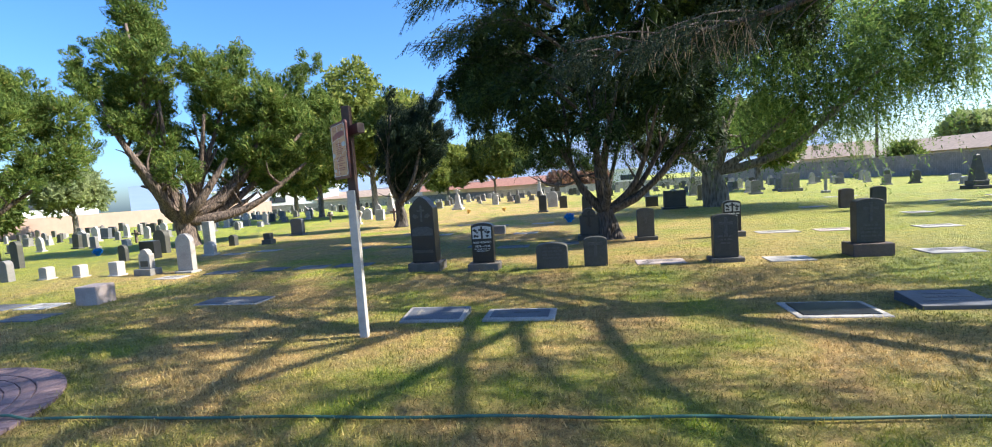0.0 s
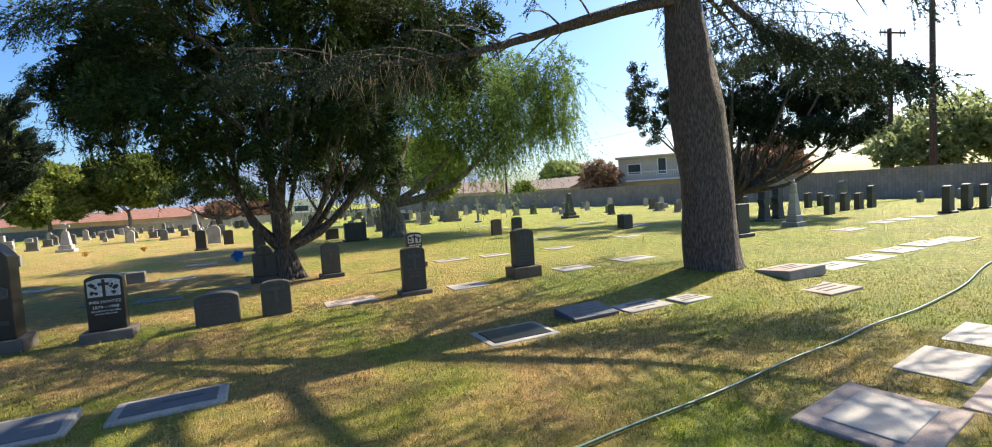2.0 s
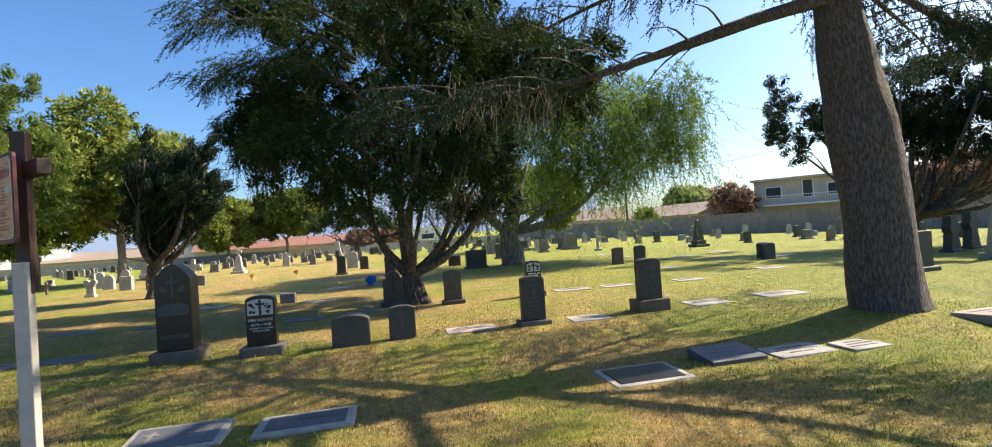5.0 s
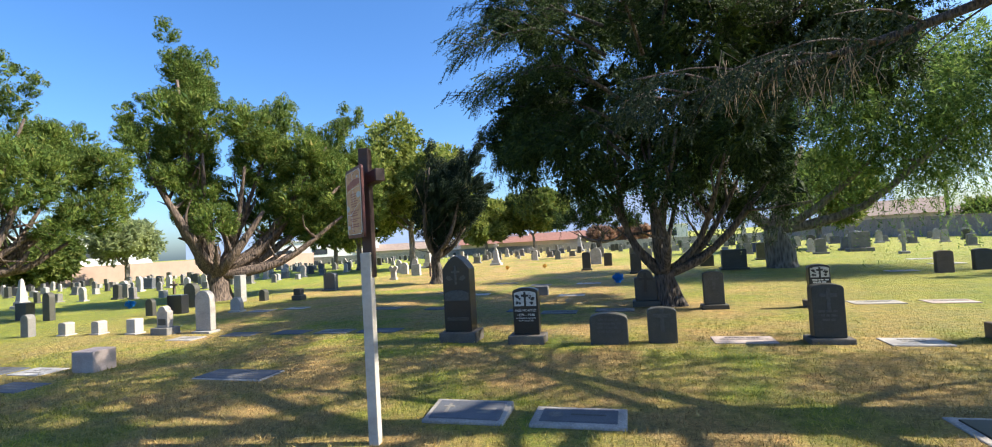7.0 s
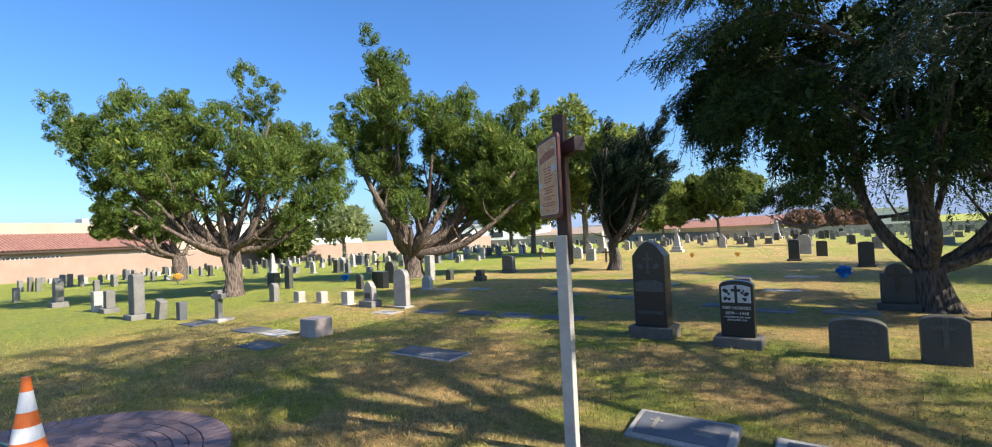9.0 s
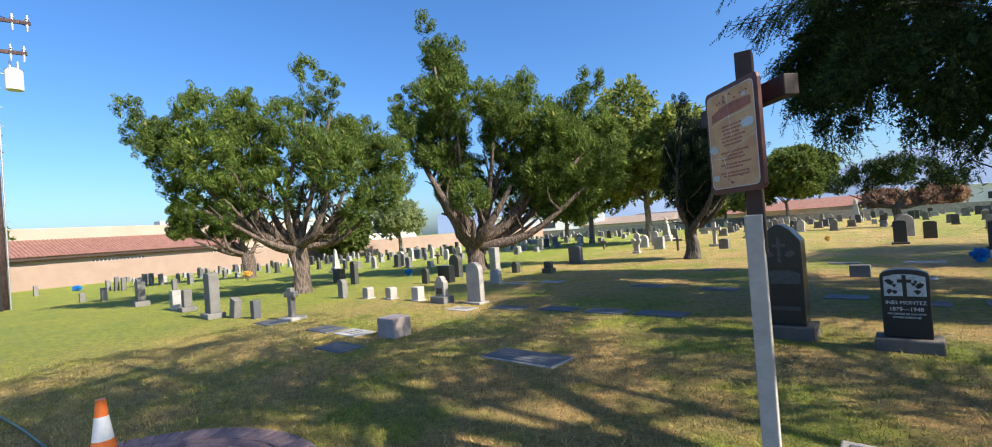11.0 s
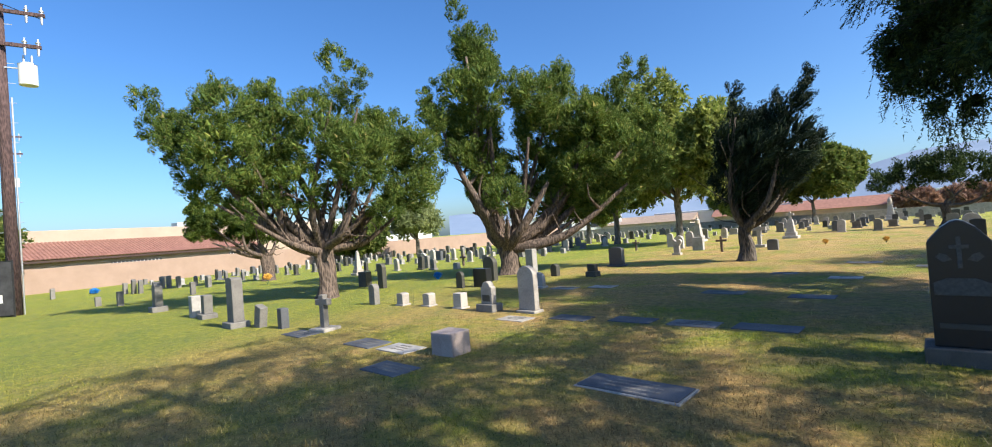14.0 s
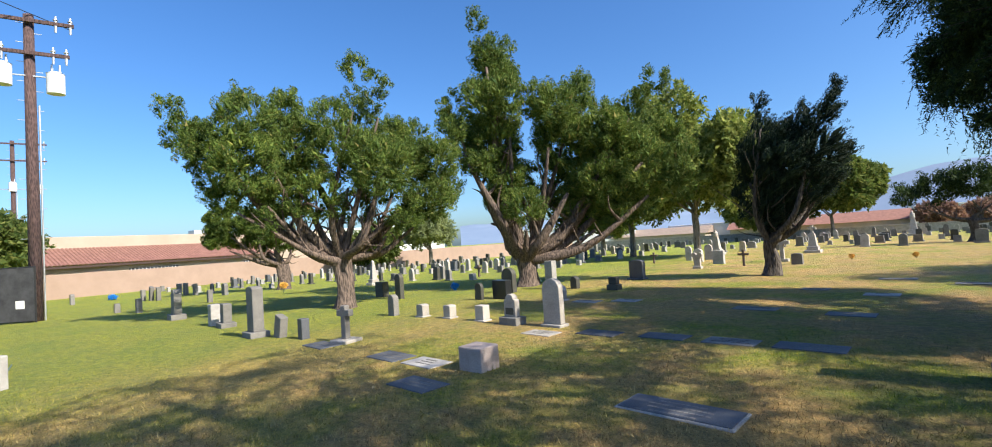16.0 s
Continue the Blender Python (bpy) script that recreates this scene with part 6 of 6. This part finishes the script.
    for x, z in ((-0.19, 0.05), (0.19, 0.05), (-0.19, 0.53), (0.19, 0.53), (0, 0.53), (0.19, 0.3)):
        bolt = bmesh.new()
        cylinder(bolt, (x, -0.013, z), (x, -0.017, z), 0.006, sides=8)
        part("screw", bolt, GREY_METAL, plate)


SIGN_FACE = plain_mat("faded_orange_notice", (0.46, 0.235, 0.12), (0.70, 0.44, 0.23), 7, 0.7, 0, 0.5, 40)
SIGN_PATCH = plain_mat("faded_dark_red_ink", (0.26, 0.09, 0.07), (0.40, 0.16, 0.11), 14, 0.75)
sign_post()


# ---- cone, hose, paved circle, water tap, flowers ----
def traffic_cone(x, y):
    c = thing("traffic_cone", x, y, ground_z(x, y) + 0.042, 12, "orange traffic cone with two white bands", "cone")
    part("base", block(0, 0, 0, 0.36, 0.36, 0.035, 0.01), ORANGE, c)
    levels = ((0.035, 0.135), (0.26, 0.092), (0.36, 0.075), (0.46, 0.056), (0.60, 0.036), (0.70, 0.026))
    for k, m in ((0, ORANGE), (1, REFLECT), (2, ORANGE), (3, REFLECT), (4, ORANGE)):
        (z0, r0), (z1, r1) = levels[k], levels[k + 1]
        part("white_band" if m is REFLECT else "cone_body", cylinder(bmesh.new(), (0, 0, z0), (0, 0, z1), r0, r1, 24), m, c, smooth=False)


CONE_AT = (-5.15, 4.83)
traffic_cone(*CONE_AT)


def garden_hose():
    h = thing("garden_hose", 0, 0, 0, 0, "long green garden hose lying across the lawn", "hose")
    line = [(-15.5, 6.2), (-11.07, 5.16), (-8.28, 5.05), (-5.5, 4.98), (-3.44, 4.88), (-1.8, 4.76), (-0.25, 4.66), (1.0, 4.55), (2.34, 4.41), (4.38, 4.29), (5.89, 4.24), (7.85, 4.15), (11.0, 4.3), (16.0, 4.1)]
    pts = curve_points([(a, b, 0) for a, b in line], 170)
    pts = [Vector((p.x, p.y + 0.012 * math.sin(i * 0.5), ground_z(p.x, p.y) + (0.062 if (p.x + 5.2) ** 2 + (p.y - 4.6) ** 2 < 2.1 else 0.026))) for i, p in enumerate(pts)]
    part("hose", tube(bmesh.new(), pts, [0.011] * len(pts), 8), HOSE, h, smooth=True)


garden_hose()


def tap_block(x, y):
    t = thing("water_tap_block", x, y, None, 20, "pale concrete tap block with a metal pipe and signs", "water tap")
    part("block", block(0, 0, -0.03, 0.5, 0.45, 0.52, 0.02), PALE_GRANITE, t)
    bm = tube(bmesh.new(), curve_points([(0, 0, 0.48), (0, 0, 0.66), (0.02, -0.04, 0.75), (0.05, -0.14, 0.76), (0.06, -0.2, 0.70)], 14), [0.014] * 14, 8)
    part("pipe", bm, GREY_METAL, t, smooth=True)
    part("dark_plate", block(0.0, -0.23, 0.33, 0.34, 0.012, 0.07), BLACK_METAL, t)
    part("notice", block(0.0, -0.23, 0.16, 0.18, 0.012, 0.11), REFLECT, t)


tap_block(-13.3, 5.5)


def blossom(x, y, h, r, mat, label, name, seed, pot=None):
    rng = np.random.default_rng(seed)
    f = thing(name, x, y, None, 0, label, "flowers")
    if pot:
        part("pot", cylinder(bmesh.new(), (0, 0, -0.02), (0, 0, h * 0.5), r * 0.5, r * 0.75, 16), pot, f)
    stem = bmesh.new()
    for _ in range(7):
        cylinder(stem, (0, 0, 0), (rng.normal() * r * 0.5, rng.normal() * r * 0.5, h * 0.75), 0.006, sides=5)
    part("stems", stem, HOSE, f)
    leaves("petals", tufts([(0, 0, h * 0.75, r)], 180 / max(r, 0.1), rng, (0.02, 0.05), 0.025, 6, 0.3, 1.0, 0.3, 0.05, 0.7), mat, f)


blossom(1.65, 19.14, 0.24, 0.14, BLUE_CLOTH, "bright blue flower pot on a flat marker", "flower_pot", 61, BLUE_CLOTH)
blossom(-14.98, 17.81, 0.2, 0.1, BLUE_CLOTH, "blue bucket standing in the grass", "flower_bucket", 62, BLUE_CLOTH)
blossom(-38.5, 14.2, 0.2, 0.2, BLUE_CLOTH, "light blue flowers on a grave", "grave_flowers", 63)
blossom(-3.11, 29.3, 0.2, 0.075, ORANGE_FLOWER, "small clump of orange flowers", "grave_flowers", 64)
blossom(-1.07, 29.3, 0.2, 0.07, ORANGE_FLOWER, "small clump of orange flowers", "grave_flowers", 65)
blossom(-25.0, 17.0, 0.5, 0.16, ORANGE_FLOWER, "tall bunch of faded grave flowers", "grave_flowers", 66)


# ---- utility poles and the screened fence ----
def transformer(parent, x, y, z, r=0.27, h=0.75):
    t = part("transformer", cylinder(bmesh.new(), (x, y, z), (x, y, z + h), r, r, 20), PALE_METAL, parent, "pale grey transformer drum")
    part("lid", cylinder(bmesh.new(), (x, y, z + h), (x, y, z + h + 0.08), r * 1.05, r * 0.5, 20), PALE_METAL, t)
    bm = bmesh.new()
    for s in (-0.1, 0.12):
        cylinder(bm, (x + s, y, z + h + 0.05), (x + s, y, z + h + 0.36), 0.045, 0.03, 8)
    part("bushings", bm, GREY_METAL, t)


def utility_pole(x, y, h, yaw, arms, drums, label, r=0.2):
    p = thing("utility_pole", x, y, None, yaw, label, "utility pole")
    part("pole", tube(bmesh.new(), [(0, 0, -0.3), (0, 0, h * 0.5), (0, 0, h)], [r, r * 0.88, r * 0.75], 14, 0.02), POLE_WOOD, p, smooth=True)
    for k in range(int(h / 0.45)):
        e = -1 if k % 2 else 1
        part("step_bolt", cylinder(bmesh.new(), (0, 0, 2.6 + k * 0.36), (e * (r + 0.16), 0, 2.6 + k * 0.36), 0.012, sides=6), GREY_METAL, p)
    for z, w in arms:
        arm = part("crossarm", block(0, -r - 0.05, z - 0.06, w, 0.1, 0.13, 0.005), POLE_WOOD, p)
        for e in (-0.46, -0.3, 0.3, 0.46):
            ins = cylinder(bmesh.new(), (e * w, -r - 0.05, z + 0.06), (e * w, -r - 0.05, z + 0.3), 0.05, 0.03, 8)
            cylinder(ins, (e * w, -r - 0.05, z + 0.14), (e * w, -r - 0.05, z + 0.17), 0.08, 0.08, 10)
            cylinder(ins, (e * w, -r - 0.05, z - 0.32), (e * w, -r - 0.05, z - 0.06), 0.035, 0.05, 8)
            part("insulator", ins, GREY_METAL, arm)
    for dx, z in drums:
        transformer(p, dx, -0.1, z)
    if drums:
        br = cylinder(bmesh.new(), (-0.9, -0.1, drums[0][1] + 0.4), (0.9, -0.1, drums[0][1] + 0.4), 0.03, sides=6)
        part("bracket", br, GREY_METAL, p)
        part("service_pipe", cylinder(bmesh.new(), (r + 0.03, 0, 0), (r + 0.03, 0, h * 0.7), 0.03, sides=8), GREY_METAL, p)
    return p


utility_pole(-26.9, 8.7, 11.2, 70, ((10.9, 2.6), (9.7, 2.3)), ((-0.72, 8.5), (0.72, 8.3)), "brown wooden utility pole with crossarms and transformers")
utility_pole(-62.0, 14.0, 13.9, 70, ((13.6, 4.6), (12.1, 4.6)), ((-1.9, 9.2), (0.0, 9.4), (1.7, 9.2)), "distant wooden utility pole with three transformers")
utility_pole(42.0, 12.9, 14.5, -60, ((14.0, 2.4),), (), "tall dark utility pole behind the block wall")
utility_pole(48.0, 17.0, 13.0, -20, ((12.6, 2.6),), (), "wooden utility pole with a single crossarm")
utility_pole(45.0, 66.0, 9.0, -20, ((8.6, 2.2),), (), "wooden utility pole behind the houses")


def cable(a, b, sag, label="thin dark overhead cable"):
    c = thing("overhead_cable", 0, 0, 0, 0, label, "cable", "overhead cables")
    a, b = Vector(a), Vector(b)
    pts = [a.lerp(b, s) - Vector((0, 0, sag * 4 * s * (1 - s))) for s in np.linspace(0, 1, 14)]
    part("wire", tube(bmesh.new(), pts, [0.016] * 14, 5), BLACK_METAL, c)


cable((-27.3, 9.95, 11.1), (-8.0, -30, 14.5), 0.8)
cable((-26.4, 7.55, 11.1), (2.0, -30, 14.5), 0.8)
cable((42, 12.9, 9.2), (45, 66, 7.8), 0.9)
cable((42, 12.9, 10.4), (48, 17, 10.6), 0.2)
cable((42, 12.9, 13.9), (70, -20, 13.5), 1.0)


def screened_fence():
    f = thing("screened_fence", -26.3, 8.55, None, 38, "black fabric screened fence panels on metal frames", "fence")
    for k in range(3):
        x0 = -2.45 * k
        pn = part("panel", block(x0 - 1.2, 0, 0.06, 2.36, 0.012, 1.86), BLACK_MESH, f, "black screen fabric")
        fr = bmesh.new()
        for s in (0, -2.4):
            cylinder(fr, (x0 + s, 0.02, 0), (x0 + s, 0.02, 1.98), 0.03, sides=8)
        for z in (0.06, 1.94):
            cylinder(fr, (x0, 0.02, z), (x0 - 2.4, 0.02, z), 0.022, sides=8)
        part("frame", fr, BLACK_METAL, pn)
        part("patch", block(x0 - 0.5 if k == 0 else x0 - 1.2, -0.012, 0.5 if k == 0 else 0.4, 0.3 if k == 0 else 1.1, 0.006, 0.28 if k == 0 else 1.0), GREY_METAL if k else REFLECT, pn, "pale notice on the screen")


screened_fence()


# ---- paved circle of bricks ----
def paved_circle(cx, cy, r):
    c = thing("paved_circle", cx, cy, None, 0, "round patch of purple-grey brick paving", "paving", kind="structure")
    part("bed", cylinder(bmesh.new(), (0, 0, -0.06), (0, 0, 0.012), r, r, 48), CONCRETE, c)
    me = bpy.data.meshes.new("brick")
    bm = block(0, 0, 0, 0.194, 0.094, 0.03, 0.004)
    bm.to_mesh(me)
    bm.free()
    me.materials.append(PAVER)
    rng = random.Random(12)
    for ring in range(1, 14):
        rr = ring * 0.102
        if rr > r - 0.06:
            break
        n = max(3, int(2 * math.pi * rr / 0.2))
        for k in range(n):
            q = 2 * math.pi * (k + 0.5 * (ring % 2)) / n
            o = new("brick", me)
            o.parent = c
            o.matrix_basis = pose(rr * math.cos(q), rr * math.sin(q), 0.008 + rng.uniform(-0.002, 0.003), rng.uniform(-0.6, 0.6), rng.uniform(-0.6, 0.6), math.degrees(q) + 90)
    for k in range(int(2 * math.pi * r / 0.105)):
        q = 2 * math.pi * k / int(2 * math.pi * r / 0.105)
        o = new("brick", me)
        o.parent = c
        o.matrix_basis = pose((r - 0.04) * math.cos(q), (r - 0.04) * math.sin(q), 0.012, 0, 0, math.degrees(q))


paved_circle(-5.2, 4.6, 1.42)
grass_tufts()
